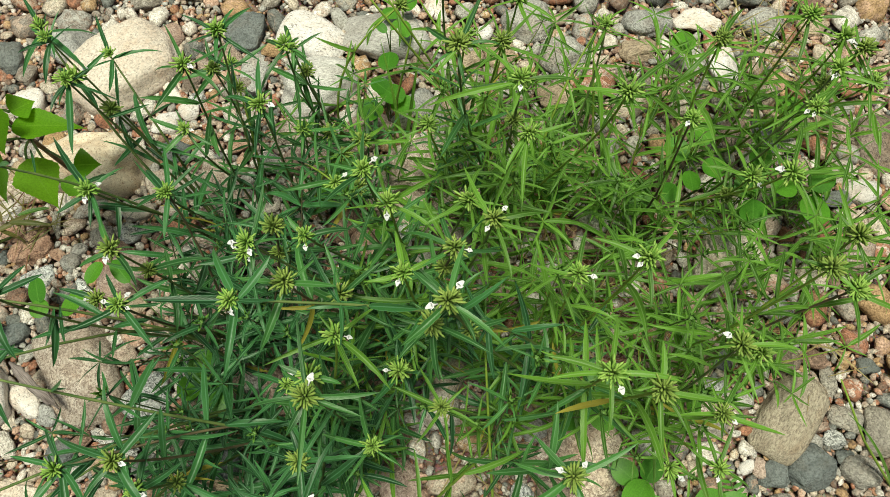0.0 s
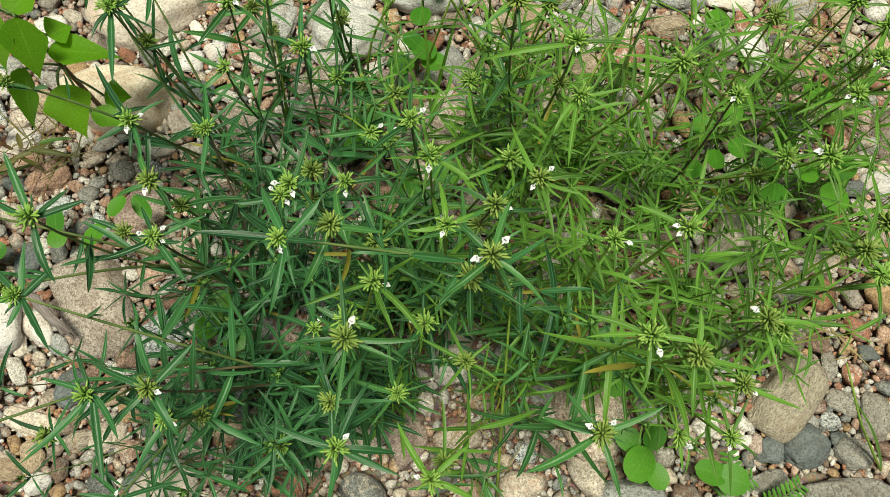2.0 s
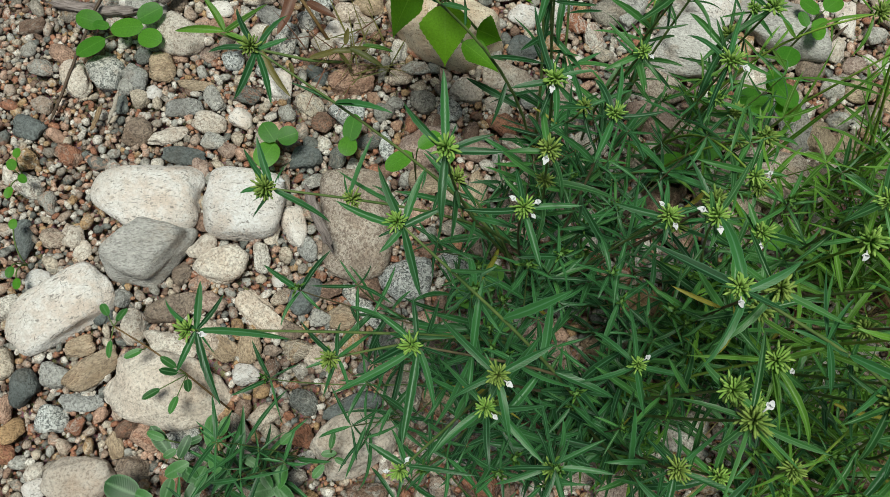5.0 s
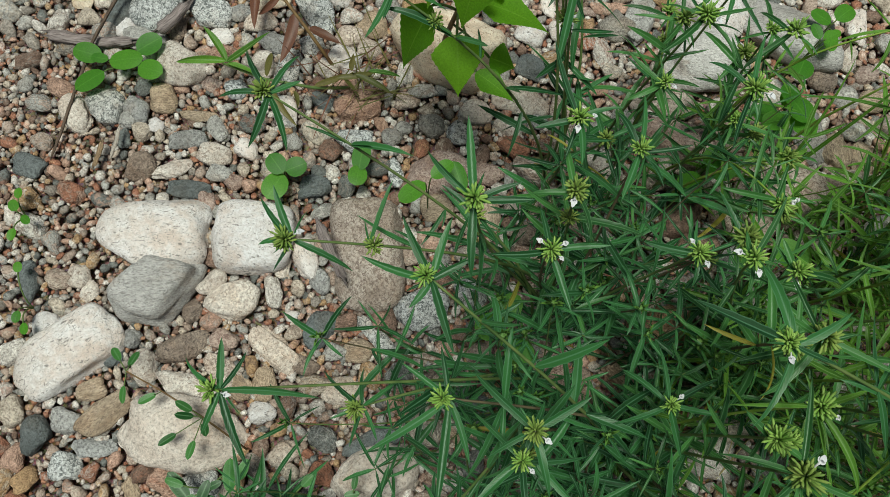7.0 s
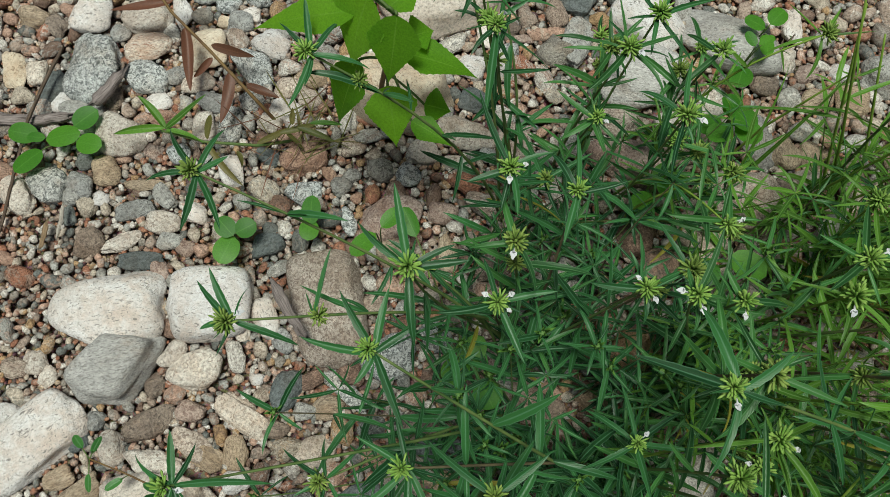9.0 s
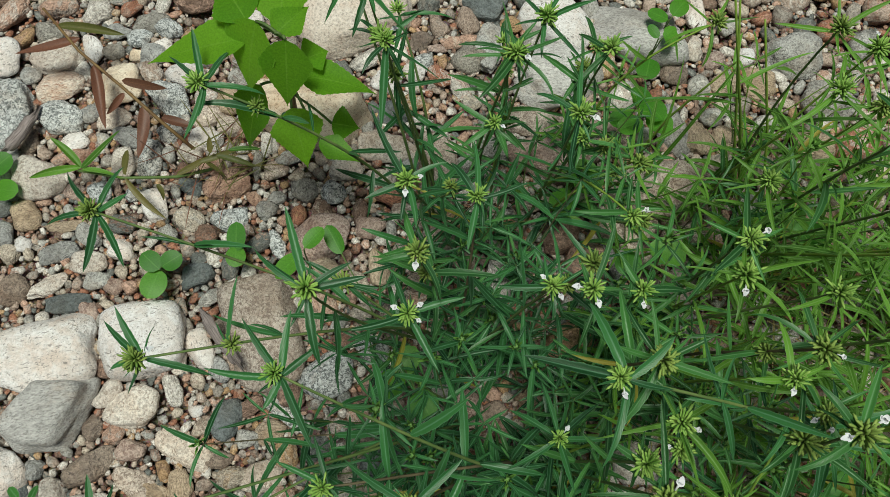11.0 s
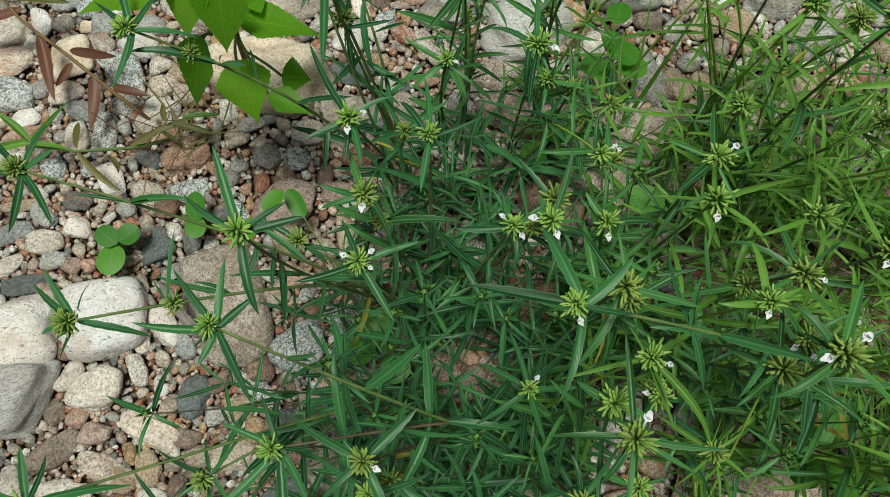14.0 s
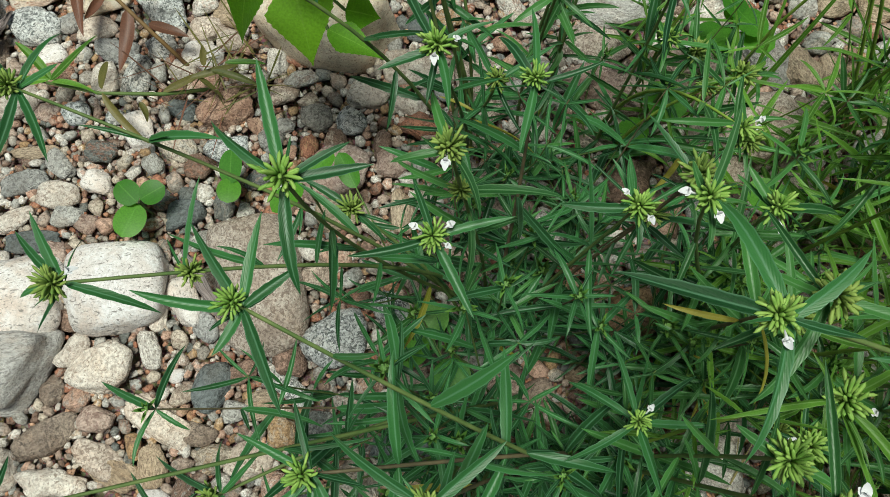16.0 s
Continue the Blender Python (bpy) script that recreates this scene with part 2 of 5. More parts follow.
def plain_material(name, a, b, rough, scale, gloss=0.3):
    mat, tree, bsdf = shader(name)
    at = place(tree)
    n = texture(tree, "ShaderNodeTexNoise", at, "Fac", Scale=scale, Detail=4.0)
    tree.links.new(ramp(tree, [(0.3, a), (0.7, b)], n), bsdf.inputs["Base Color"])
    bsdf.inputs["Roughness"].default_value = rough
    bsdf.inputs["Specular IOR Level"].default_value = gloss
    bumped(tree, bsdf, n, 0.4, 0.001)
    return mat


SOIL = soil_material()
GRAVEL = gravel_material("river_gravel", True, MIX)
PEBBLE = gravel_material("river_pebble", False, MIX)
GRIT = gravel_material("reddish_grit", True, GRIT_MIX)
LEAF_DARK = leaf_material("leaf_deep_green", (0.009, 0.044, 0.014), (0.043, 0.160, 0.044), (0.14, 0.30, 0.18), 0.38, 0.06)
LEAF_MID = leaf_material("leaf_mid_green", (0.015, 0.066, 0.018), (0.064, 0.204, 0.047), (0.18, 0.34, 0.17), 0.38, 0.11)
LEAF_LIGHT = leaf_material("leaf_yellow_green", (0.040, 0.118, 0.015), (0.146, 0.335, 0.042), (0.27, 0.44, 0.17), 0.42, 0.28)
BROAD = leaf_material("broad_leaf_green", (0.085, 0.25, 0.012), (0.17, 0.39, 0.026), (0.22, 0.44, 0.06), 0.4, 0.45, 0.06, 0.025)
ROUND = leaf_material("round_leaf_green", (0.045, 0.19, 0.018), (0.105, 0.31, 0.03), (0.14, 0.37, 0.06), 0.42, 0.35, 0.04, 0.04)
RUSSET = leaf_material("leaf_russet", (0.085, 0.045, 0.028), (0.19, 0.085, 0.06), (0.24, 0.12, 0.075), 0.42, 0.3, 0.04, 0.05)
OLIVE = leaf_material("leaf_olive", (0.085, 0.11, 0.032), (0.18, 0.16, 0.055), (0.22, 0.18, 0.08), 0.45, 0.3, 0.04, 0.05)
YELLOWED = leaf_material("leaf_yellowed", (0.20, 0.22, 0.03), (0.36, 0.33, 0.06), (0.38, 0.36, 0.12), 0.5, 0.3, 0.05)
STRAW = leaf_material("dry_grass_blade", (0.30, 0.24, 0.11), (0.42, 0.36, 0.18), (0.4, 0.33, 0.16), 0.6, 0.3, 0.03)
CALYX = plain_material("calyx_yellow_green", (0.15, 0.32, 0.05), (0.35, 0.52, 0.125), 0.55, 130.0)
BUD = plain_material("young_leaf_green", (0.07, 0.18, 0.03), (0.15, 0.30, 0.055), 0.5, 130.0)
CALYX_OLD = plain_material("calyx_dull_green", (0.125, 0.23, 0.043), (0.30, 0.40, 0.095), 0.6, 130.0)
PETAL = plain_material("white_petal", (0.62, 0.64, 0.66), (0.76, 0.77, 0.78), 0.6, 90.0)
STEM = plain_material("green_stem", (0.07, 0.135, 0.035), (0.15, 0.21, 0.065), 0.6, 80.0)
STEM_LIGHT = plain_material("yellow_green_stem", (0.15, 0.27, 0.03), (0.27, 0.40, 0.07), 0.6, 80.0)
STEM_DARK = plain_material("purplish_stem", (0.075, 0.07, 0.04), (0.16, 0.13, 0.07), 0.6, 80.0)
STEM_RED = plain_material("russet_stem", (0.12, 0.065, 0.03), (0.23, 0.15, 0.06), 0.6, 80.0)


def wood_material(name, dark, light):
    """Weathered wood: fibres and cracks along the length (v), varied round the girth (u)."""
    mat, tree, bsdf = shader(name)
    uv = tree.nodes.new("ShaderNodeUVMap").outputs[0]
    m = node(tree, "ShaderNodeMapping")
    m.inputs["Scale"].default_value = (9.0, 22.0, 1.0)
    tree.links.new(uv, m.inputs["Vector"])
    fibre = texture(tree, "ShaderNodeTexNoise", m.outputs[0], "Fac", Scale=1.0, Detail=6.0, Roughness=0.7)
    m2 = node(tree, "ShaderNodeMapping")
    m2.inputs["Scale"].default_value = (22.0, 14.0, 1.0)
    tree.links.new(uv, m2.inputs["Vector"])
    crack = texture(tree, "ShaderNodeTexNoise", m2.outputs[0], "Fac", Scale=1.0, Detail=3.0)
    body = ramp(tree, [(0.32, dark), (0.66, light)], fibre)
    body = mixed(tree, "MULTIPLY", 0.9, body, ramp(tree, [(0.36, (0.3, 0.27, 0.25)), (0.45, (1, 1, 1)), (0.7, (1.15, 1.13, 1.1))], crack))
    tree.links.new(body, bsdf.inputs["Base Color"])
    bsdf.inputs["Roughness"].default_value = 0.9
    bumped(tree, bsdf, crack, 0.8, 0.002)
    return mat


WOODS = {
    "twig": wood_material("brown_twig_bark", (0.10, 0.07, 0.05), (0.22, 0.16, 0.12)),
    "drift": wood_material("weathered_driftwood", (0.17, 0.14, 0.13), (0.38, 0.33, 0.32)),
    "pale": wood_material("bleached_wood", (0.42, 0.37, 0.31), (0.68, 0.63, 0.56)),
    "tan": wood_material("tan_wood", (0.28, 0.19, 0.11), (0.46, 0.33, 0.20)),
}


# ---- mesh helpers ----
def mesh_of(name, verts, faces, material, uvs=None, smooth=True):
    me = bpy.data.meshes.new(name)
    me.from_pydata([tuple(v) for v in verts], [], faces)
    if smooth:
        me.polygons.foreach_set("use_smooth", [True] * len(me.polygons))
    if uvs is not None:
        layer = me.uv_layers.new(name="UVMap")
        for loop in me.loops:
            layer.data[loop.index].uv = uvs[loop.vertex_index]
    me.materials.append(material)
    return me


def part(name, me, parent, m=None, label=""):
    ob = new(name, me)
    ob.parent = parent
    if m is not None:
        ob.matrix_local = m
    return tagged(ob, label)


def ball(level):
    bm = bmesh.new()
    bmesh.ops.create_icosphere(bm, subdivisions=level, radius=1.0)
    verts = np.array([v.co[:] for v in bm.verts])
    faces = [tuple(v.index for v in f.verts) for f in bm.faces]
    bm.free()
    return verts, faces


BALLS = {n: ball(n) for n in (1, 2, 3, 4)}
rnd = random.Random(11)


def lump(level, seed, boxy=2.4, rough=0.1, facets=6, sides=()):
    """A water-worn pebble of unit half-size: a rounded box, ground to worn facets and dented by noise."""
    verts, faces = BALLS[level]
    pick = random.Random(seed)
    cuts = []
    for _ in range(facets):
        n = Vector((pick.gauss(0, 1), pick.gauss(0, 1), pick.gauss(0, 0.7)))
        cuts.append(n.normalized() / pick.uniform(0.66, 0.98))
    for deg, far in sides:
        cuts.append(Vector((math.cos(radians(deg)), math.sin(radians(deg)), 0.12)) / far)
    off = Vector((seed * 3.7, seed * 1.3, -seed * 2.1))
    out = []
    for v in verts:
        d = Vector(v)
        r = (abs(d.x) ** boxy + abs(d.y) ** boxy + abs(d.z) ** boxy) ** (-1 / boxy)
        r = (r**-14 + sum(max(0.0, d.dot(n)) ** 14 for n in cuts)) ** (-1 / 14)
        r *= 1 + rough * noise.noise(d * 1.1 + off) * 1.5 + rough * 0.5 * noise.noise(d * 2.7 + off) + rough * 0.22 * noise.noise(d * 6 + off) + rough * 0.1 * noise.noise(d * 15 + off)
        out.append(d * r)
    return out, faces


def tube(points, radii, sides=5, twist=0.0):
    """A bent rod through the points, with its ends closed."""
    verts, faces = [], []
    pts = [Vector(p) for p in points]
    side = None
    for i, p in enumerate(pts):
        way = (pts[min(i + 1, len(pts) - 1)] - pts[max(i - 1, 0)]).normalized()
        if side is None:
            side = way.orthogonal().normalized()
        side = (side - way * side.dot(way)).normalized()
        up = way.cross(side)
        for k in range(sides):
            a = 2 * math.pi * k / sides + twist
            verts.append(p + (side * math.cos(a) + up * math.sin(a)) * radii[i])
    n = len(pts)
    for i in range(n - 1):
        for k in range(sides):
            a, b = i * sides + k, i * sides + (k + 1) % sides
            faces.append((a, b, b + sides, a + sides))
    faces.append(tuple(range(sides))[::-1])
    faces.append(tuple(range((n - 1) * sides, n * sides)))
    return verts, faces


def curve(a, b, c, d, n):
    """Points along a cubic from a to d with the handles b and c."""
    a, b, c, d = (Vector(p) for p in (a, b, c, d))
    return [a * (1 - t) ** 3 + b * 3 * t * (1 - t) ** 2 + c * 3 * t * t * (1 - t) + d * t**3 for t in (i / n for i in range(n + 1))]


# ---- ground ----
def ground():
    """One sheet to the horizon, finely cut where the plants grow, with low swells."""
    steps = np.concatenate([-np.geomspace(400, 1.3, 14), np.linspace(-1.2, 1.2, 97), np.geomspace(1.3, 400, 14)])
    n = len(steps)
    verts = []
    for y in steps:
        for x in steps:
            near = max(0.0, 1 - max(abs(x), abs(y)) / 1.3)
            z = -0.011 + 0.005 * near * noise.noise(Vector((x * 7, y * 7, 3))) + 0.002 * near * noise.noise(Vector((x * 30, y * 30, 8)))
            verts.append((x, y, z))
    faces = [(j * n + i, j * n + i + 1, (j + 1) * n + i + 1, (j + 1) * n + i) for j in range(n - 1) for i in range(n - 1)]
    return tagged(new("ground", mesh_of("ground", verts, faces, SOIL)), "reddish-brown sandy soil of a dry river bank", "ground", kind="structure")


ground()

# ---- stones ----
TAKEN = []  # x, y, radius of what already lies there


def stone(x, y, a, b, deg, tone, sides=(), lift=0.0):
    """One river stone of length a and width b, lying flat and a little sunk in the gravel; sides are its worn flat flanks (direction, distance)."""
    seed = rnd.uniform(0, 90)
    big = max(a, b)
    boxy = 2.5 if sides else {"grey": 3.2, "white": 2.9, "slate": 2.8}.get(tone, 2.5) + rnd.uniform(-0.2, 0.4)
    verts, faces = lump(4 if big > 0.05 else 3, seed, boxy, 0.1 if sides else 0.17, 1 if sides else 6, [(d - deg, far) for d, far in sides])
    h = min(0.5 * min(a, b), 0.055) * rnd.uniform(0.8, 1.05)
    if tone == "ochre" and big > 0.12:
        h = 0.105  # the high boulder beside the broad-leaved herb
    xs, ys = [v.x for v in verts], [v.y for v in verts]
    sx, sy = a / (max(xs) - min(xs)), b / (max(ys) - min(ys))
    verts = [(v.x * sx, v.y * sy, v.z * h * (0.62 if v.z > 0 else 0.5)) for v in verts]
    ob = tagged(new("stone", mesh_of("stone", verts, faces, TONES[tone])), WORDS[tone] + " water-worn stone lying in river gravel", "stone", "river stones")
    ob.matrix_basis = pose(x, y, h * 0.18 + lift, rnd.uniform(-4, 4), rnd.uniform(-4, 4), deg)
    for k in (-0.5, 0.0, 0.5):
        c, s = math.cos(radians(deg)), math.sin(radians(deg))
        shift = k * max(0.0, a - b)
        TAKEN.append((x + c * shift, y + s * shift, b * 0.38))
    return ob


stone(-0.767, 0.389, 0.062, 0.047, 23, "cream")
stone(-0.747, 0.353, 0.058, 0.038, 25, "streak")
stone(-0.733, 0.317, 0.056, 0.045, 19, "speck")
stone(-0.681, 0.372, 0.052, 0.060, 14, "ochre")
stone(-0.675, 0.331, 0.040, 0.031, 14, "cream")
stone(-0.710, 0.293, 0.035, 0.030, 30, "white")
stone(-0.730, 0.239, 0.061, 0.055, 14, "cream")
stone(-0.707, 0.413, 0.027, 0.021, 14, "dun")
stone(-0.682, 0.438, 0.032, 0.026, 14, "speck")
stone(-0.650, 0.433, 0.025, 0.021, 14, "white")
stone(-0.651, 0.459, 0.036, 0.026, -18, "speck")
stone(-0.709, 0.441, 0.038, 0.024, 14, "grey")
stone(-0.677, 0.462, 0.047, 0.028, 14, "dun")
stone(-0.678, 0.416, 0.019, 0.018, 14, "ochre")
stone(-0.790, 0.360, 0.028, 0.025, 14, "grey")
stone(-0.731, 0.413, 0.046, 0.023, -57, "white")
stone(-0.617, 0.294, 0.049, 0.031, -81, "speck")
stone(-0.644, 0.314, 0.045, 0.028, 19, "grey")
stone(-0.621, 0.370, 0.061, 0.042, -7, "speck")
stone(-0.561, 0.329, 0.040, 0.031, -7, "white")
stone(-0.570, 0.359, 0.039, 0.029, 14, "buff")
stone(-0.606, 0.332, 0.033, 0.028, 14, "speck")
stone(-0.544, 0.353, 0.034, 0.027, -17, "buff")
stone(-0.642, 0.279, 0.041, 0.032, -71, "cream")
stone(-0.519, 0.282, 0.059, 0.037, 41, "red")
stone(-0.560, 0.271, 0.028, 0.023, 14, "slate")
stone(-0.496, 0.315, 0.039, 0.012, -78, "dun")
stone(-0.473, 0.313, 0.032, 0.025, 35, "buff")
stone(-0.433, 0.297, 0.033, 0.031, 13, "dun")
stone(-0.401, 0.304, 0.032, 0.031, 13, "speck")
stone(-0.462, 0.281, 0.022, 0.020, 13, "grey")
stone(-0.487, 0.275, 0.023, 0.016, -45, "red")
stone(-0.659, 0.240, 0.027, 0.027, 13, "speck")
stone(-0.688, 0.235, 0.025, 0.020, 13, "pink")
stone(-0.718, 0.216, 0.023, 0.018, 13, "red")
stone(-0.621, 0.246, 0.025, 0.018, 13, "speck")
stone(-0.704, 0.331, 0.030, 0.024, 65, "grey")
stone(-0.756, 0.280, 0.032, 0.021, -79, "brown")
stone(-0.758, 0.258, 0.028, 0.018, 14, "brown")
stone(-0.792, 0.418, 0.041, 0.029, -17, "dun")
stone(-0.438, 0.540, 0.158, 0.114, 42, "smooth", ((130, 0.84), (310, 0.8), (30, 0.9)))
stone(-0.376, 0.506, 0.044, 0.018, -58, "white")
stone(-0.351, 0.519, 0.032, 0.027, 14, "brown")
stone(-0.328, 0.515, 0.027, 0.012, 14, "pink")
stone(-0.340, 0.491, 0.027, 0.025, 14, "speck")
stone(-0.356, 0.373, 0.074, 0.042, 5, "cream")
stone(-0.359, 0.415, 0.040, 0.033, -8, "slate")
stone(-0.353, 0.335, 0.036, 0.022, 14, "cream")
stone(-0.324, 0.356, 0.022, 0.021, 14, "grey")
stone(-0.291, 0.361, 0.094, 0.047, -67, "buff")
stone(-0.279, 0.423, 0.032, 0.019, 3, "red")
stone(-0.264, 0.524, 0.070, 0.038, -87, "grey")
stone(-0.346, 0.473, 0.028, 0.027, 14, "white")
stone(-0.459, 0.386, 0.150, 0.076, 3, "ochre")
stone(-0.654, 0.050, 0.121, 0.083, 27, "white", ((258, 0.86), (112, 0.88), (22, 0.9), (200, 0.84), (156, 0.9)))
stone(-0.553, 0.094, 0.092, 0.086, 24, "white", ((205, 0.82), (117, 0.84), (25, 0.86), (295, 0.86)))
stone(-0.619, -0.002, 0.104, 0.086, 27, "ash", ((159, 0.6), (99, 0.66), (352, 0.51), (287, 0.65), (248, 0.78), (173, 0.69)), 0.008)
stone(-0.433, 0.131, 0.134, 0.084, -61, "buff", ((30, 0.82), (210, 0.82), (118, 0.88), (300, 0.88)))
stone(-0.668, -0.098, 0.120, 0.070, 62, "white", ((150, 0.84), (330, 0.82), (65, 0.88)))
stone(-0.538, 0.023, 0.060, 0.046, 17, "cream")
stone(-0.569, 0.028, 0.037, 0.030, 54, "cream")
stone(-0.520, -0.116, 0.140, 0.081, 22, "smooth")
stone(-0.476, -0.004, 0.070, 0.031, -12, "cream")
stone(-0.323, -0.080, 0.095, 0.069, 47, "smooth")
stone(-0.353, 0.101, 0.062, 0.050, 38, "speck")
stone(-0.457, -0.070, 0.033, 0.025, 17, "white")
stone(-0.468, -0.042, 0.038, 0.030, -59, "tan")
stone(-0.496, -0.057, 0.049, 0.027, -11, "tan")
stone(-0.592, -0.078, 0.039, 0.027, -47, "cream")
stone(-0.604, -0.139, 0.065, 0.032, 64, "tan")
stone(-0.654, -0.184, 0.041, 0.032, -45, "slate")
stone(-0.635, -0.161, 0.037, 0.030, 27, "grey")
stone(-0.595, -0.173, 0.051, 0.020, 27, "grey")
stone(-0.611, -0.202, 0.034, 0.030, 27, "speck")
stone(-0.626, -0.123, 0.035, 0.024, 43, "tan")
stone(-0.549, -0.236, 0.076, 0.054, 37, "smooth")
stone(-0.507, -0.205, 0.035, 0.031, 27, "brown")
stone(-0.539, -0.194, 0.031, 0.018, -42, "tan")
stone(-0.480, -0.160, 0.044, 0.034, 27, "speck")
stone(-0.597, -0.252, 0.024, 0.019, 75, "cream")
stone(-0.586, -0.265, 0.031, 0.021, 47, "white")
stone(-0.415, -0.094, 0.039, 0.025, 37, "cream")
stone(-0.620, -0.061, 0.029, 0.022, 8, "grey")
stone(-0.565, -0.044, 0.059, 0.032, 48, "brown")
stone(-0.708, -0.085, 0.031, 0.029, 49, "white")
stone(-0.702, -0.027, 0.029, 0.028, 27, "cream")
stone(-0.684, -0.034, 0.026, 0.020, 94, "cream")
stone(-0.749, -0.056, 0.050, 0.022, -57, "slate")
stone(-0.575, -0.006, 0.028, 0.022, -58, "brown")
stone(-0.822, 0.058, 0.043, 0.029, 12, "slate")
stone(-0.810, 0.133, 0.054, 0.036, -47, "cream")
stone(-0.778, 0.156, 0.046, 0.046, 28, "speck")
stone(-0.748, 0.170, 0.041, 0.028, -22, "grey")
stone(-0.727, 0.192, 0.035, 0.037, 28, "tan")
stone(-0.677, 0.124, 0.051, 0.022, 47, "cream")
stone(-0.642, 0.158, 0.041, 0.028, 17, "cream")
stone(-0.628, 0.144, 0.031, 0.026, 38, "grey")
stone(-0.710, 0.111, 0.037, 0.035, 44, "brown")
stone(-0.648, 0.110, 0.051, 0.022, 22, "slate")
stone(-0.624, 0.108, 0.028, 0.021, -58, "pink")
stone(-0.606, 0.140, 0.025, 0.021, 28, "pink")
stone(-0.611, 0.181, 0.032, 0.026, -4, "white")
stone(-0.682, 0.194, 0.047, 0.015, 22, "tan")
stone(-0.678, 0.163, 0.046, 0.023, 33, "grey")
stone(-0.655, 0.189, 0.037, 0.021, -32, "grey")
stone(-0.717, 0.163, 0.021, 0.020, 28, "white")
stone(-0.753, 0.152, 0.022, 0.022, 28, "grey")
stone(-0.744, 0.132, 0.025, 0.016, -48, "slate")
stone(-0.592, 0.239, 0.044, 0.030, -51, "white")
stone(-0.520, 0.173, 0.040, 0.028, 38, "slate")
stone(-0.507, 0.243, 0.044, 0.032, 28, "speck")
stone(-0.490, 0.096, 0.050, 0.029, -55, "white")
stone(-0.466, 0.079, 0.033, 0.024, -51, "grey")
stone(-0.786, 0.253, 0.055, 0.031, 28, "grey")
stone(-0.797, 0.309, 0.093, 0.066, -68, "speck")
stone(-0.828, 0.368, 0.052, 0.052, 19, "white")
stone(-0.612, 0.408, 0.049, 0.036, -2, "white")
stone(-0.814, 0.255, 0.030, 0.026, 19, "white")
stone(-0.832, 0.270, 0.048, 0.030, -82, "slate")
stone(-0.860, 0.282, 0.036, 0.027, -63, "cream")
stone(-0.887, 0.276, 0.054, 0.029, -62, "ochre")
stone(-0.866, 0.344, 0.036, 0.024, -30, "brown")
stone(-0.576, 0.312, 0.033, 0.029, 19, "cream")
stone(-0.552, 0.385, 0.040, 0.039, 19, "tan")
stone(-0.469, 0.264, 0.026, 0.025, 19, "grey")
stone(-0.448, 0.258, 0.014, 0.015, 19, "red")
stone(-0.401, 0.247, 0.071, 0.055, 19, "pink")
stone(-0.446, 0.229, 0.037, 0.018, -60, "speck")
stone(-0.526, 0.191, 0.020, 0.017, 19, "slate")
stone(-0.177, 0.508, 0.108, 0.086, 10, "ash")
stone(-0.094, 0.591, 0.125, 0.088, 8, "ash")
stone(-0.032, 0.478, 0.072, 0.044, -48, "grey")
stone(-0.197, 0.448, 0.090, 0.040, 8, "buff")
stone(-0.123, 0.431, 0.110, 0.054, 45, "pink")
stone(-0.031, 0.389, 0.129, 0.081, 19, "buff")
stone(-0.067, 0.338, 0.074, 0.055, -13, "buff")
stone(-0.024, 0.636, 0.054, 0.029, -83, "white")
stone(0.000, 0.471, 0.045, 0.035, -59, "tan")
stone(0.032, 0.478, 0.044, 0.030, -79, "tan")
stone(0.035, 0.450, 0.037, 0.022, 19, "cream")
stone(0.025, 0.549, 0.041, 0.030, 19, "tan")
stone(-0.040, 0.549, 0.035, 0.032, 19, "brown")
stone(0.005, 0.581, 0.029, 0.027, 19, "pink")
stone(0.044, 0.595, 0.026, 0.027, 19, "white")
stone(-0.607, 0.431, 0.034, 0.031, 19, "grey")
stone(-0.659, 0.421, 0.034, 0.031, 19, "grey")
stone(-0.897, 0.345, 0.041, 0.031, 19, "tan")
stone(-0.349, 0.273, 0.038, 0.027, 19, "pink")
stone(-0.395, 0.333, 0.040, 0.031, -2, "cream")
stone(0.147, 0.557, 0.066, 0.061, -32, "grey")
stone(0.099, 0.611, 0.070, 0.061, 14, "grey")
stone(0.137, 0.495, 0.062, 0.043, 14, "tan")
stone(-0.230, 0.140, 0.067, 0.037, -17, "pink")
stone(-0.204, 0.109, 0.072, 0.042, -47, "pink")
stone(-0.293, 0.041, 0.059, 0.035, 13, "brown")
stone(0.067, 0.151, 0.037, 0.036, 13, "cream")
stone(-0.377, 0.457, 0.040, 0.034, 14, "white")
stone(-0.178, 0.283, 0.045, 0.033, 13, "brown")
stone(-0.064, 0.296, 0.045, 0.032, -70, "grey")
stone(-0.328, 0.227, 0.045, 0.025, -76, "tan")
stone(0.000, 0.345, 0.059, 0.040, 13, "buff")
stone(-0.522, 0.568, 0.063, 0.063, 1, "grey")
stone(-0.602, 0.559, 0.054, 0.040, -79, "slate")
stone(-0.563, 0.481, 0.046, 0.052, 1, "white")
stone(-0.283, 0.596, 0.058, 0.062, 1, "slate")
stone(-0.194, 0.588, 0.098, 0.074, -11, "white", ((60, 0.82), (250, 0.84)))
stone(-0.287, 0.512, 0.045, 0.043, 1, "dun")
stone(-0.160, 0.402, 0.112, 0.058, 1, "pink")
stone(-0.392, 0.590, 0.046, 0.037, 1, "pink")
stone(0.378, 0.081, 0.112, 0.062, 52, "layered", ((142, 0.86), (322, 0.84)))
stone(0.397, 0.027, 0.058, 0.053, 1, "slate")
stone(0.451, 0.021, 0.047, 0.037, -9, "dun")
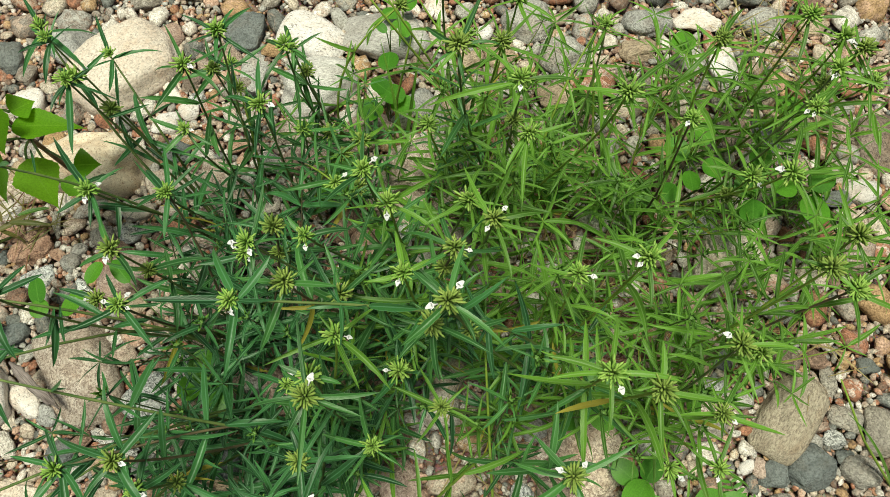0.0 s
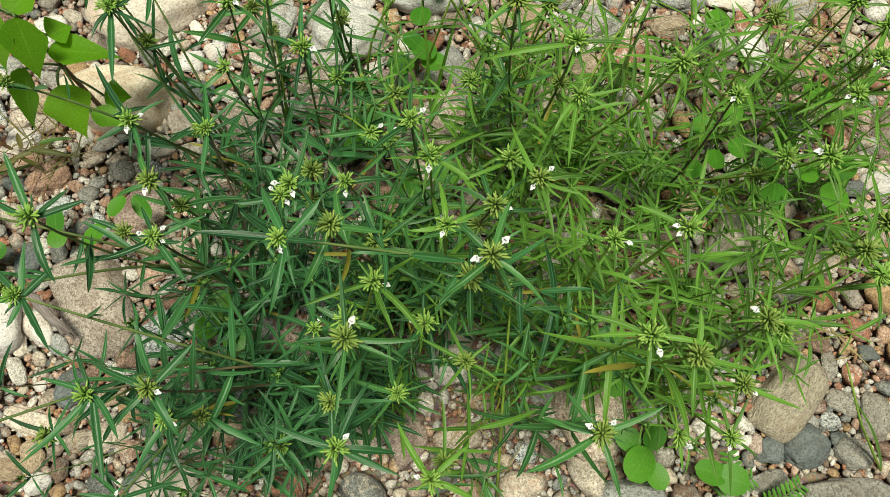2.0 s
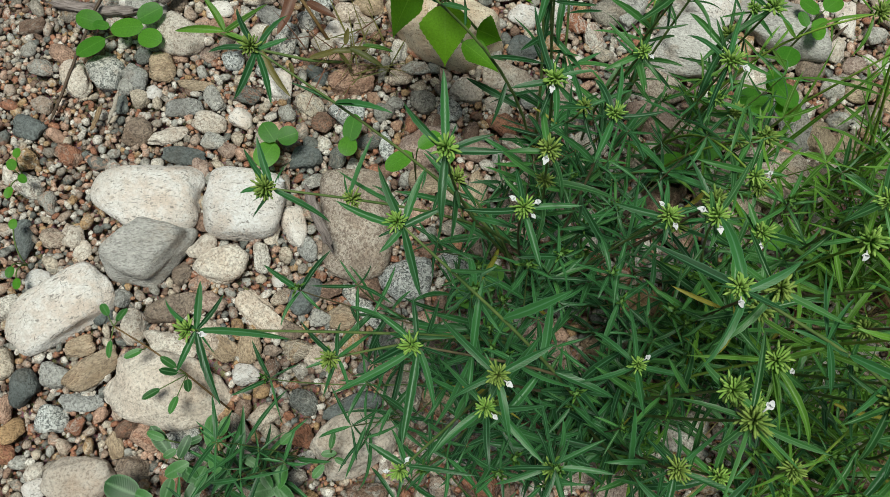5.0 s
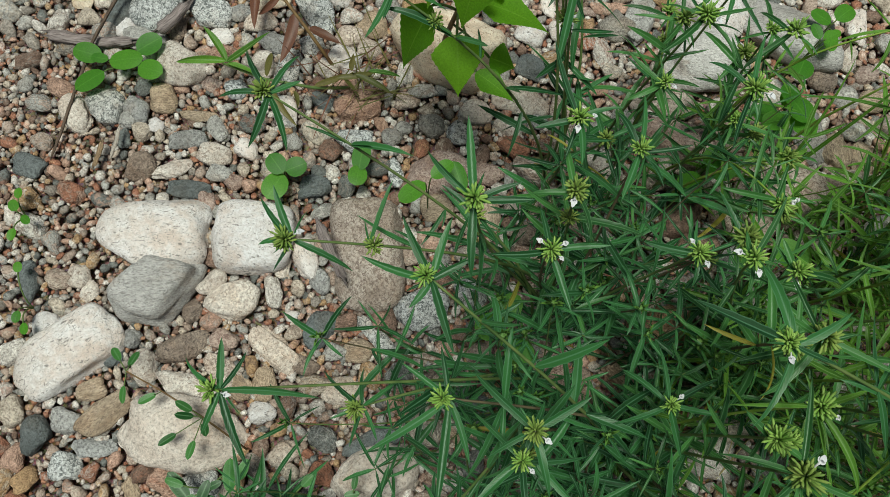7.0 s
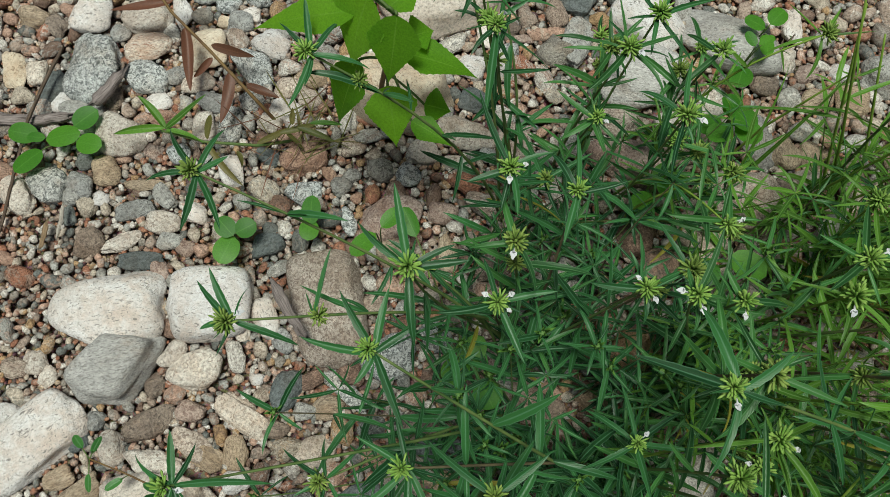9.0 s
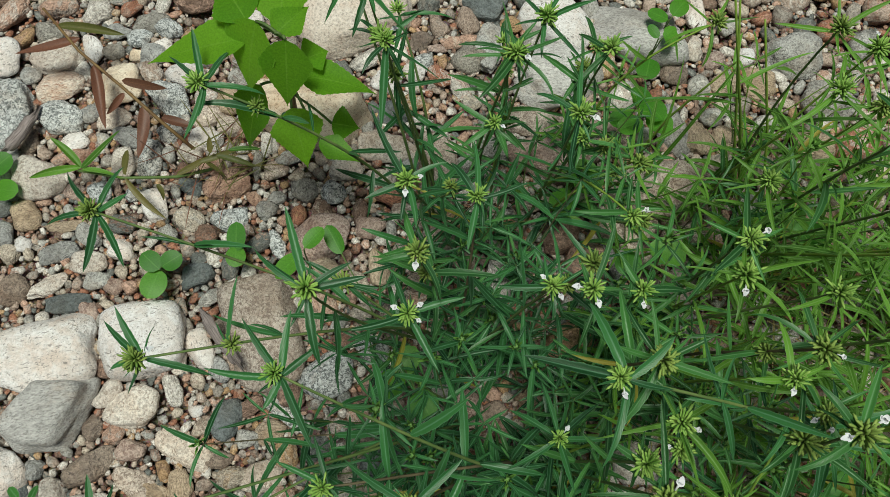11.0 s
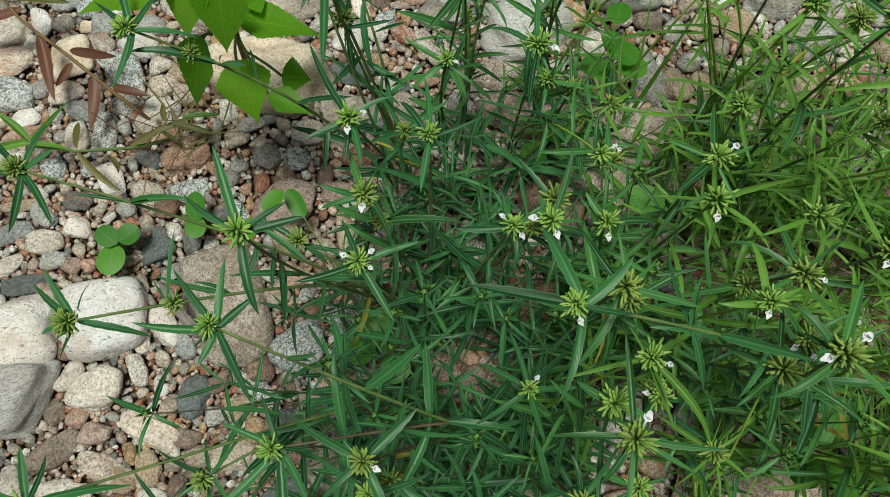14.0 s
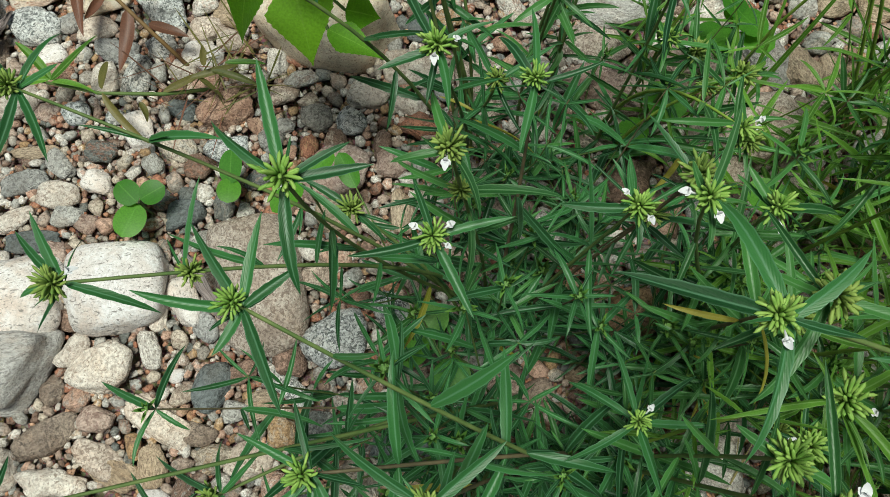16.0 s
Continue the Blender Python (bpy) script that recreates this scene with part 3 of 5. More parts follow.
stone(0.481, 0.063, 0.057, 0.041, -95, "dun")
stone(0.428, 0.056, 0.027, 0.022, 1, "speck")
stone(0.355, 0.018, 0.039, 0.032, 1, "slate")
stone(0.445, 0.079, 0.042, 0.029, -20, "dun")
stone(0.436, 0.037, 0.022, 0.019, 1, "slate")
stone(0.341, 0.026, 0.024, 0.018, -97, "pink")
stone(0.327, 0.026, 0.027, 0.015, 28, "white")
stone(0.480, 0.139, 0.027, 0.020, 1, "slate")
stone(0.433, 0.121, 0.039, 0.019, -88, "dun")
stone(0.384, 0.146, 0.038, 0.036, -66, "brown")
stone(0.440, -0.022, 0.110, 0.046, -4, "dun")
stone(0.196, -0.052, 0.090, 0.062, -4, "grey", ((180, 0.85), (10, 0.85), (95, 0.8)))
stone(0.352, -0.015, 0.053, 0.029, 1, "dun")
stone(0.150, 0.046, 0.111, 0.081, -72, "buff")
stone(0.108, 0.002, 0.038, 0.026, -9, "brown")
stone(0.088, 0.086, 0.039, 0.030, 1, "pink")
stone(0.328, 0.262, 0.092, 0.076, 1, "cream")
stone(0.545, 0.424, 0.092, 0.063, -100, "brown")
stone(0.514, 0.357, 0.047, 0.039, 1, "white")
stone(0.497, 0.385, 0.036, 0.032, 1, "cream")
stone(0.492, 0.350, 0.059, 0.024, 11, "slate")
stone(0.500, 0.445, 0.037, 0.038, 1, "pink")
stone(0.480, 0.470, 0.051, 0.036, -98, "tan")
stone(0.423, 0.457, 0.039, 0.035, 1, "tan")
stone(0.402, 0.436, 0.053, 0.032, -57, "slate")
stone(0.364, 0.536, 0.074, 0.046, -96, "white")
stone(0.365, 0.439, 0.044, 0.043, 1, "pink")
stone(0.309, 0.316, 0.042, 0.034, 1, "speck")
stone(0.282, 0.067, 0.053, 0.023, 1, "dun")
stone(0.337, 0.187, 0.042, 0.025, 1, "tan")
stone(0.383, 0.205, 0.049, 0.030, 1, "grey")
stone(0.434, 0.248, 0.043, 0.034, 1, "cream")
stone(0.300, 0.115, 0.033, 0.026, 1, "speck")
stone(0.292, 0.142, 0.031, 0.024, -96, "tan")
stone(0.313, 0.146, 0.026, 0.021, -96, "slate")
stone(-0.062, 0.006, 0.063, 0.050, -78, "pink")
stone(-0.118, -0.003, 0.063, 0.050, 1, "buff")
stone(0.019, 0.425, 0.044, 0.033, 1, "brown")
stone(0.019, 0.397, 0.051, 0.024, 1, "cream")
stone(0.249, 0.566, 0.054, 0.036, 1, "tan")
stone(0.064, 0.562, 0.046, 0.045, 1, "tan")
stone(-0.028, 0.588, 0.046, 0.036, 1, "cream")
stone(0.091, 0.067, 0.032, 0.029, 1, "grey")
stone(0.081, 0.039, 0.031, 0.022, -60, "pink")
stone(0.074, -0.001, 0.029, 0.025, 1, "speck")
stone(0.267, 0.611, 0.070, 0.046, 1, "grey")
stone(0.338, 0.613, 0.070, 0.037, 1, "white")
stone(0.419, 0.609, 0.070, 0.046, 1, "grey")
stone(0.493, 0.606, 0.047, 0.037, 1, "tan")
stone(-0.197, 0.032, 0.038, 0.022, 1, "brown")
stone(-0.250, 0.114, 0.047, 0.032, -9, "brown")
stone(-0.389, -0.013, 0.044, 0.036, 1, "cream")
stone(-0.312, 0.139, 0.040, 0.034, 1, "speck")
stone(0.030, 0.172, 0.040, 0.027, 1, "tan")
stone(0.061, 0.228, 0.041, 0.031, 1, "pink")
stone(0.143, 0.229, 0.041, 0.029, 1, "brown")
stone(-0.132, 0.129, 0.040, 0.033, 1, "tan")
stone(-0.041, 0.171, 0.041, 0.027, -59, "pink")
stone(-0.100, 0.015, 0.044, 0.036, 1, "pink")
stone(0.047, 0.301, 0.035, 0.030, 1, "tan")
stone(-0.238, 0.342, 0.043, 0.031, 1, "cream")
stone(-0.263, 0.029, 0.060, 0.036, 7, "slate")
stone(-0.338, -0.049, 0.065, 0.029, 42, "slate")
stone(-0.225, 0.118, 0.043, 0.031, 27, "grey")
stone(-0.258, 0.005, 0.048, 0.035, 27, "tan")
stone(-0.180, 0.155, 0.044, 0.031, 27, "speck")
stone(-0.385, 0.211, 0.039, 0.034, 27, "tan")
stone(-0.171, 0.104, 0.037, 0.024, 27, "brown")
stone(-0.395, 0.030, 0.037, 0.027, 27, "tan")
stone(-0.417, 0.019, 0.028, 0.021, 27, "grey")
stone(-0.380, 0.052, 0.069, 0.018, -22, "speck")
stone(-0.052, 0.138, 0.037, 0.028, 27, "tan")
stone(-0.036, 0.215, 0.038, 0.025, 27, "pink")
stone(-0.055, 0.597, 0.042, 0.039, 28, "white")
stone(-0.527, -0.019, 0.033, 0.024, 13, "pink")
stone(-0.513, -0.050, 0.055, 0.027, -15, "buff")
stone(-0.628, -0.080, 0.034, 0.023, -69, "slate")
stone(-0.510, 0.078, 0.028, 0.018, -72, "cream")
stone(-0.442, 0.033, 0.047, 0.033, 86, "slate")
stone(-0.477, 0.034, 0.018, 0.014, 13, "white")
stone(-0.442, -0.008, 0.035, 0.022, 13, "brown")
stone(-0.543, -0.079, 0.063, 0.028, 13, "cream")


class Floor:
    """Keeps loose pieces from lying in one another."""

    def __init__(self, cell):
        self.cell, self.bins = cell, {}

    def add(self, x, y, r):
        reach = int(r / self.cell) + 1
        i, j = int(x // self.cell), int(y // self.cell)
        for a in range(i - reach, i + reach + 1):
            for b in range(j - reach, j + reach + 1):
                self.bins.setdefault((a, b), []).append((x, y, r))

    def free(self, x, y, r):
        return all((x - p) ** 2 + (y - q) ** 2 > (r + s) ** 2 for p, q, s in self.bins.get((int(x // self.cell), int(y // self.cell)), ()))


def gravel():
    """Pebbles of falling size in the gaps between the stones; the larger near ones are things, the rest one mass."""
    floor = Floor(0.03)
    for x, y, r in TAKEN:
        floor.add(x, y, r)
    shapes = []
    for i in range(14):
        verts, faces = lump(3, 100 + i * 5.3, rnd.uniform(2.2, 3.4), 0.2, 8)
        flat = rnd.uniform(0.5, 0.75)
        shapes.append(mesh_of("pebble", [(v.x, v.y * rnd.uniform(0.99, 1.01), v.z * flat) for v in verts], faces, PEBBLE))
    grains = []
    things = 0
    for low, high, tries, squeeze in ((0.017, 0.026, 1500, 0.92), (0.011, 0.016, 6000, 0.9), (0.0065, 0.0105, 26000, 0.82), (0.0036, 0.0062, 130000, 0.56), (0.0022, 0.0034, 110000, 0.52)):
        for _ in range(tries):
            x, y = rnd.uniform(-1.05, 0.7), rnd.uniform(-0.38, 0.82)
            sandy = noise.noise(Vector((x * 3.1, y * 3.1, 5))) + (0.55 if x < -0.62 and y < 0.2 else 0)
            if low > 0.006 and sandy > 0.42 and rnd.random() < 0.8:
                continue
            if low > 0.012 and x < -0.3 and y < 0.28:
                continue
            r = rnd.uniform(low, high)
            if not floor.free(x, y, r * squeeze):
                continue
            floor.add(x, y, r * squeeze)
            long, wide = r * rnd.uniform(1.0, 1.45), r * rnd.uniform(0.8, 1.0)
            turn = rnd.uniform(0, 360)
            if low > 0.01 and things < 280 and -0.95 < x < -0.15 and -0.3 < y < 0.6:
                ob = tagged(new("pebble", shapes[rnd.randrange(14)]), "small rounded river pebble among gravel", "pebble", "loose river pebbles")
                ob.matrix_basis = pose(x, y, r * 0.22, rnd.uniform(-12, 12), rnd.uniform(-12, 12), turn) @ Matrix.Diagonal((long, wide, wide, 1))
                things += 1
            else:
                grains.append((x, y, r, long, wide, turn))
    # the same gravel goes on, coarser and thinner, beyond the planted patch
    for _ in range(16000):
        a, d = rnd.uniform(0, 2 * math.pi), 3.6 * rnd.uniform(0.08, 1) ** 0.8
        x, y = math.cos(a) * d - 0.2, math.sin(a) * d + 0.2
        if -1.05 < x < 0.7 and -0.38 < y < 0.82:
            continue
        r = rnd.uniform(0.010, 0.022) + 0.02 * rnd.random() ** 4 + 0.006 * d
        if floor.free(x, y, r * 0.85):
            floor.add(x, y, r * 0.85)
            grains.append((x, y, r, r * rnd.uniform(1.0, 1.4), r * rnd.uniform(0.8, 1.0), rnd.uniform(0, 360)))
    kinds = {}
    for level in (1, 2):
        for i in range(8):
            verts, faces = lump(level, 300 + 7.1 * i + level, rnd.uniform(2.2, 3.4), 0.2, 9)
            kinds[level, i] = np.array([v[:] for v in verts]), np.array(faces)
    for name, label, material, kept in (("gravel", "mixed small river gravel in cream, red-brown and grey", GRAVEL, [g for g in grains if g[2] > 0.0035]),
                                        ("grit", "coarse reddish-brown sand and grit between the pebbles", GRIT, [g for g in grains if g[2] <= 0.0035])):
        verts, faces, count = [], [], 0
        for x, y, r, long, wide, turn in kept:
            v, f = kinds[2 if r > 0.0085 and abs(x) < 1.3 and abs(y) < 1 else 1, rnd.randrange(8)]
            m = np.array((pose(0, 0, 0, rnd.uniform(-25, 25), rnd.uniform(-25, 25), turn) @ Matrix.Diagonal((long, wide, wide * rnd.uniform(0.5, 0.85), 1))).to_3x3())
            verts.append(v @ m.T + (x, y, r * rnd.uniform(0.0, 0.3)))
            faces.append(f + count)
            count += len(v)
        verts, faces = np.concatenate(verts), np.concatenate(faces)
        me = bpy.data.meshes.new(name)
        me.from_pydata(verts, [], faces)
        me.polygons.foreach_set("use_smooth", np.ones(len(faces), bool))
        me.materials.append(material)
        tagged(new(name, me), label, "gravel" if name == "gravel" else "sand", kind="stuff")


gravel()


# ---- leaves ----
def blade(length, width, bend, fold, teeth, material, shape="lance", segs=9, twist=0.0, name="leaf", sway=0.0):
    """A leaf from its stalk at the origin along +y: two halves folded up from the midrib, drooping by bend degrees, with small teeth."""
    verts, uvs, faces = [], [], []
    ang, y, z = 0.0, 0.0, 0.0
    cols = (-1.0, -0.5, 0.0, 0.5, 1.0)
    for i in range(segs + 1):
        t = i / segs
        if shape == "lance":
            w = 1.93 * (t + 0.03) ** 0.55 * max(0.0, 1 - t) ** 0.72
        elif shape == "heart":
            w = (min(1, t / 0.3) ** 0.5) if t < 0.3 else max(0.0, 1 - ((t - 0.3) / 0.7) ** 1.25) ** 1.3
        elif shape == "grass":
            w = min(1, 0.5 + 2 * t) * (1 - t) ** 0.6
        else:
            w = math.sqrt(max(0.0, 1 - (2 * t - 1) ** 2))
        if i in (0, segs):
            w = max(w * (0.2 if i == 0 else 0), 0.02)
        if teeth and 0 < i < segs:
            w *= 1 + teeth * (1 if i % 2 else -1)
        half = w * width / 2
        ang = radians(-bend) * t * t
        for c in cols:
            lift = abs(c) ** 1.3 * half * math.tan(radians(fold))
            roll = radians(twist) * t
            dx, dz = c * half, lift
            verts.append((dx * math.cos(roll) - dz * math.sin(roll) + sway * length * t * t, y, z + dz * math.cos(roll) + dx * math.sin(roll)))
            uvs.append((abs(c), t))
        y += math.cos(ang) * length / segs
        z += math.sin(ang) * length / segs
    n = len(cols)
    for i in range(segs):
        for k in range(n - 1):
            a = i * n + k
            faces.append((a, a + 1, a + n + 1, a + n))
    return mesh_of(name, verts, faces, material, uvs)


def aim(at, way, spin=0.0):
    """A pose at a place whose +y looks along way, +z as far up as it can, turned about way by spin degrees."""
    y = Vector(way).normalized()
    x = y.cross(Vector((0, 0, 1)))
    x = x.normalized() if x.length > 1e-4 else Vector((1, 0, 0))
    z = x.cross(y)
    m = Matrix((x, y, z)).transposed().to_4x4()
    return Matrix.Translation(at) @ m @ pose(0, 0, 0, 0, spin, 0)


leaf_rnd = random.Random(5)
LEAVES, LOW_LEAVES = {}, {}
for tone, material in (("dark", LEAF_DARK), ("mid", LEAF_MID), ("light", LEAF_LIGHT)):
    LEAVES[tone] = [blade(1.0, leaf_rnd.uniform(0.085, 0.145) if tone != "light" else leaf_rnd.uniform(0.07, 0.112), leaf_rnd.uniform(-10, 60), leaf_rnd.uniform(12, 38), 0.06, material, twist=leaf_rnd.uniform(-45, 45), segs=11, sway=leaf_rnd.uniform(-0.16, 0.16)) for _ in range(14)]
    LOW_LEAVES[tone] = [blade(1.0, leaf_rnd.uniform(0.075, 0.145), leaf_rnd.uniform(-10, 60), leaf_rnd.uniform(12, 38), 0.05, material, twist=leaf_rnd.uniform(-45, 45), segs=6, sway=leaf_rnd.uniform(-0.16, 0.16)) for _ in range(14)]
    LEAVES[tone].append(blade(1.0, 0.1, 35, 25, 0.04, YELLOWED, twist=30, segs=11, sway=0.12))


def calyx_cluster(count, seed, material, dome):
    """A whorl ball: ribbed calyx tubes, flared at the mouth, pointing all round."""
    r = random.Random(seed)
    verts, faces = [], []
    for i in range(count):
        z = 1 - (i + 0.5) / count * dome
        a = i * 2.39996 + r.uniform(-0.25, 0.25)
        s = math.sqrt(max(0, 1 - z * z))
        way = Vector((s * math.cos(a), s * math.sin(a), z + r.uniform(-0.1, 0.1))).normalized()
        long = r.uniform(0.0056, 0.0105)
        root = way * 0.0015
        bend = Vector((r.uniform(-1, 1), r.uniform(-1, 1), r.uniform(-0.2, 0.9))) * 0.0017
        pts = [root, root + way * long * 0.45, root + way * long * 0.85 + bend, root + way * long + bend * 1.4]
        v, f = tube(pts, [0.0004, 0.0008, 0.00095, 0.0001], 5, a)
        faces += [tuple(k + len(verts) for k in q) for q in f]
        verts += v
    return mesh_of("flower_head", verts, faces, material)


HEADS = [calyx_cluster(n, i, m, d) for i, (n, m, d) in enumerate(((42, CALYX, 1.55), (50, CALYX, 1.7), (36, CALYX, 1.4), (56, CALYX_OLD, 1.8), (48, CALYX_OLD, 1.6), (28, CALYX, 1.2)))]


def bud_mesh(seed):
    """A tuft of young leaves at the end of a shoot."""
    r = random.Random(seed)
    verts, faces = [Vector((0, 0, 0))], []
    for k in range(7):
        a = k * 2.4 + r.uniform(-0.3, 0.3)
        out = Vector((math.cos(a), math.sin(a), r.uniform(0.3, 1.6))).normalized()
        side = out.cross(Vector((0, 0, 1))).normalized()
        up = side.cross(out)
        long, n = r.uniform(0.007, 0.013), len(verts)
        for t, w in ((0.35, 1.0), (0.7, 0.7), (1.0, 0.05)):
            for s in (-1, 0, 1):
                verts.append(out * long * t + side * s * w * 0.0012 + up * (abs(s) * 0.0005 * w + 0.001 * t * t))
        faces += [(0, n, n + 1), (0, n + 1, n + 2)]
        faces += [(n + i * 3 + s, n + i * 3 + s + 1, n + i * 3 + s + 4, n + i * 3 + s + 3) for i in range(2) for s in range(2)]
    return mesh_of("bud", verts, faces, BUD)


BUDS = [bud_mesh(i) for i in range(4)]


def flower_mesh(seed):
    """A white two-lipped flower: short tube, hooded upper lip, wide three-lobed lower lip."""
    r = random.Random(seed)
    verts, faces = tube([(0, 0, 0), (0, 0.004, 0.0005), (0, 0.0075, 0.002)], [0.0009, 0.0011, 0.0017], 6)
    n = len(verts)
    for c, w, l, lift in ((0, 0.0062, 0.0085, -0.5), (-0.9, 0.0042, 0.005, -0.3), (0.9, 0.0042, 0.005, -0.3), (0, 0.0045, 0.0055, 1.2)):
        k = len(verts)
        for i in range(5):
            t = i / 4
            half = w / 2 * math.sin(math.pi * (0.22 + 0.70 * t)) * (1 + r.uniform(-0.06, 0.06))
            d = l * t
            for s in (-1, 0, 1):
                x = s * half
                y, z = 0.0068 + d * math.cos(lift * t), 0.002 + d * math.sin(lift * t) + abs(s) * half * 0.35
                verts.append(Vector((x * math.cos(c) + (y - 0.0068) * math.sin(c), 0.0068 + (y - 0.0068) * math.cos(c) - x * math.sin(c), z)))
        for i in range(4):
            for s in range(2):
                a = k + i * 3 + s
                faces.append((a, a + 1, a + 4, a + 3))
    return mesh_of("flower", verts, faces, PETAL)


FLOWERS = [flower_mesh(i) for i in range(4)]


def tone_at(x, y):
    """Leaves turn paler and yellower green towards +x and +y, with random scatter."""
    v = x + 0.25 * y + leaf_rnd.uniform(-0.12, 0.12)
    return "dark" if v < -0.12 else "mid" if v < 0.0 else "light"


def leaf_on(plant, me, at, deg, long, r):
    """One leaf of the whorl under a head, pointing along deg and reaching out by long millimetres."""
    s = long * 0.00104
    a = radians(deg)
    return part("leaf", me, plant, aim(at, Vector((math.cos(a), math.sin(a), r.uniform(-0.1, 0.22))), r.uniform(-18, 18)) @ Matrix.Diagonal((0.036 + 0.25 * s, s, s, 1)))


def joined_leaves(bag, parent):
    """Many small leaves of one shoot as one mesh."""
    verts, faces, uvs, count = [], [], [], 0
    for me, m in bag:
        n = len(me.vertices)
        co = np.empty(n * 3)
        me.vertices.foreach_get("co", co)
        corner = np.empty(len(me.loops), int)
        me.loops.foreach_get("vertex_index", corner)
        uv = np.empty(len(me.loops) * 2)
        me.uv_layers[0].data.foreach_get("uv", uv)
        m = np.array(m)
        verts.append(co.reshape(-1, 3) @ m[:3, :3].T + m[:3, 3])
        faces.append(corner.reshape(-1, 4) + count)
        uvs.append(uv)
        count += n
    me = bpy.data.meshes.new("leaves")
    me.from_pydata(np.concatenate(verts), [], np.concatenate(faces))
    me.polygons.foreach_set("use_smooth", np.ones(len(me.polygons), bool))
    me.uv_layers.new(name="UVMap").data.foreach_set("uv", np.concatenate(uvs))
    me.materials.append(bag[0][0].materials[0])
    return part("leaves", me, parent)


def shoot(plant, base, tip, tone, head, r, thick=0.0017, leaves=1.0, whorl=(), flowers=None, low=False):
    """One stem from base to tip (relative to the plant), with pairs of leaves at its nodes and a whorl head or a leaf tuft at its end."""
    tip, base = Vector(tip), Vector(base)
    rise = tip.z - base.z
    side = Vector((r.uniform(-1, 1), r.uniform(-1, 1), 0)) * 0.02
    flat = Vector((tip.x - base.x, tip.y - base.y, 0))
    sprawls = head and flat.length > 0.45 * rise
    if sprawls:  # up early, then leaning far over
        pts = curve(base, base + Vector((0, 0, rise * 0.8)) + flat * 0.12 + side, tip - Vector((0, 0, rise * 0.12)) - flat * 0.42 + side * 0.5, tip, 10)
    else:
        pts = curve(base, base + Vector((0, 0, rise * 0.35)) + flat * 0.25 + side, tip - Vector((0, 0, rise * 0.32)) - flat * 0.12 + side * 0.5, tip, 10)
    radii = [thick * (1 - 0.45 * i / 10) for i in range(11)]
    v, f = tube(pts, radii, 5)
    part("stem", mesh_of("stem", v, f, (STEM_LIGHT if tone == "light" and r.random() < 0.6 or sprawls and tone == "mid" else (STEM_DARK if r.random() < 0.16 else STEM))), plant)
    length = sum((pts[i + 1] - pts[i]).length for i in range(10))
    nodes = max(2, int(length / 0.058))
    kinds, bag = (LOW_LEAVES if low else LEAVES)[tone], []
    add = (lambda me, m: bag.append((me, m))) if low else (lambda me, m: part("leaf", me, plant, m))
    for k in range(nodes):
        t = 0.22 + 0.66 * (k + r.uniform(0, 0.5)) / nodes
        i = min(9, int(t * 10))
        at = pts[i].lerp(pts[i + 1], t * 10 - i)
        way = (pts[i + 1] - pts[i]).normalized()
        turn = k * math.pi / 2 + r.uniform(-0.4, 0.4)
        for side_turn in (0, math.pi):
            if r.random() > 0.85 * leaves:
                continue
            a = turn + side_turn + r.uniform(-0.3, 0.3)
            out = Vector((math.cos(a), math.sin(a), r.uniform(-0.6, 0.75))) + way * 0.3
            s = r.uniform(0.03, 0.064)
            add(kinds[14 if r.random() < 0.03 and not low else r.randrange(14)], aim(at, out, r.uniform(-40, 40)) @ Matrix.Scale(s, 4))
            if r.random() < 0.4:
                out2 = out + Vector((r.uniform(-0.6, 0.6), r.uniform(-0.6, 0.6), 0.5))
                add(kinds[r.randrange(14)], aim(at, out2, r.uniform(-40, 40)) @ Matrix.Scale(s * r.uniform(0.4, 0.7), 4))
    way = (pts[10] - pts[9]).normalized()
    for deg, long in whorl:
        leaf_on(plant, kinds[r.randrange(14)], tip - way * 0.005, deg, long, r)
    count = r.choice((1, 2, 2)) if whorl else r.choice((4, 5, 5, 6))
    turn = r.uniform(0, 6.28)
    for k in range(count):
        a = turn + k * 2 * math.pi / count + r.uniform(-0.25, 0.25)
        out = Vector((math.cos(a), math.sin(a), r.uniform(-0.5, 0.5))) + way * 0.15
        s = r.uniform(0.016, 0.03) if whorl else r.uniform(0.026, 0.05) if head else r.uniform(0.02, 0.045)
        add(kinds[r.randrange(14)], aim(tip - way * 0.006, out, r.uniform(-30, 30)) @ Matrix.Scale(s, 4))
    if low:
        joined_leaves(bag, plant)
        return
    if not head:
        part("bud", BUDS[r.randrange(4)], plant, Matrix.Translation(tip) @ pose(0, 0, 0, 0, 0, r.uniform(0, 360)) @ Matrix.Scale(r.uniform(0.8, 1.3), 4), "pale green tuft of young leaves")
        return
    if r.random() < 0.18:
        part("flower_head", HEADS[3 + r.randrange(2)], plant, Matrix.Translation(pts[8]) @ Matrix.Scale(r.uniform(0.7, 0.95), 4), "older dull green calyx ball")
    big = r.uniform(0.74, 1.05)
    up = (way + Vector((0, 0, 0.6))).normalized()
    turn = up.to_track_quat("Z", "Y").to_matrix().to_4x4() @ pose(0, 0, 0, 0, 0, r.uniform(0, 360))
    top = part("flower_head", HEADS[r.randrange(6)], plant, Matrix.Translation(tip) @ turn @ Matrix.Scale(big, 4), "spiky yellow-green calyx ball")
    if flowers is None:
        flowers = [r.uniform(0, 360) for _ in range(r.choice((0, 0, 0, 1)))]
    back = turn.to_3x3().inverted()
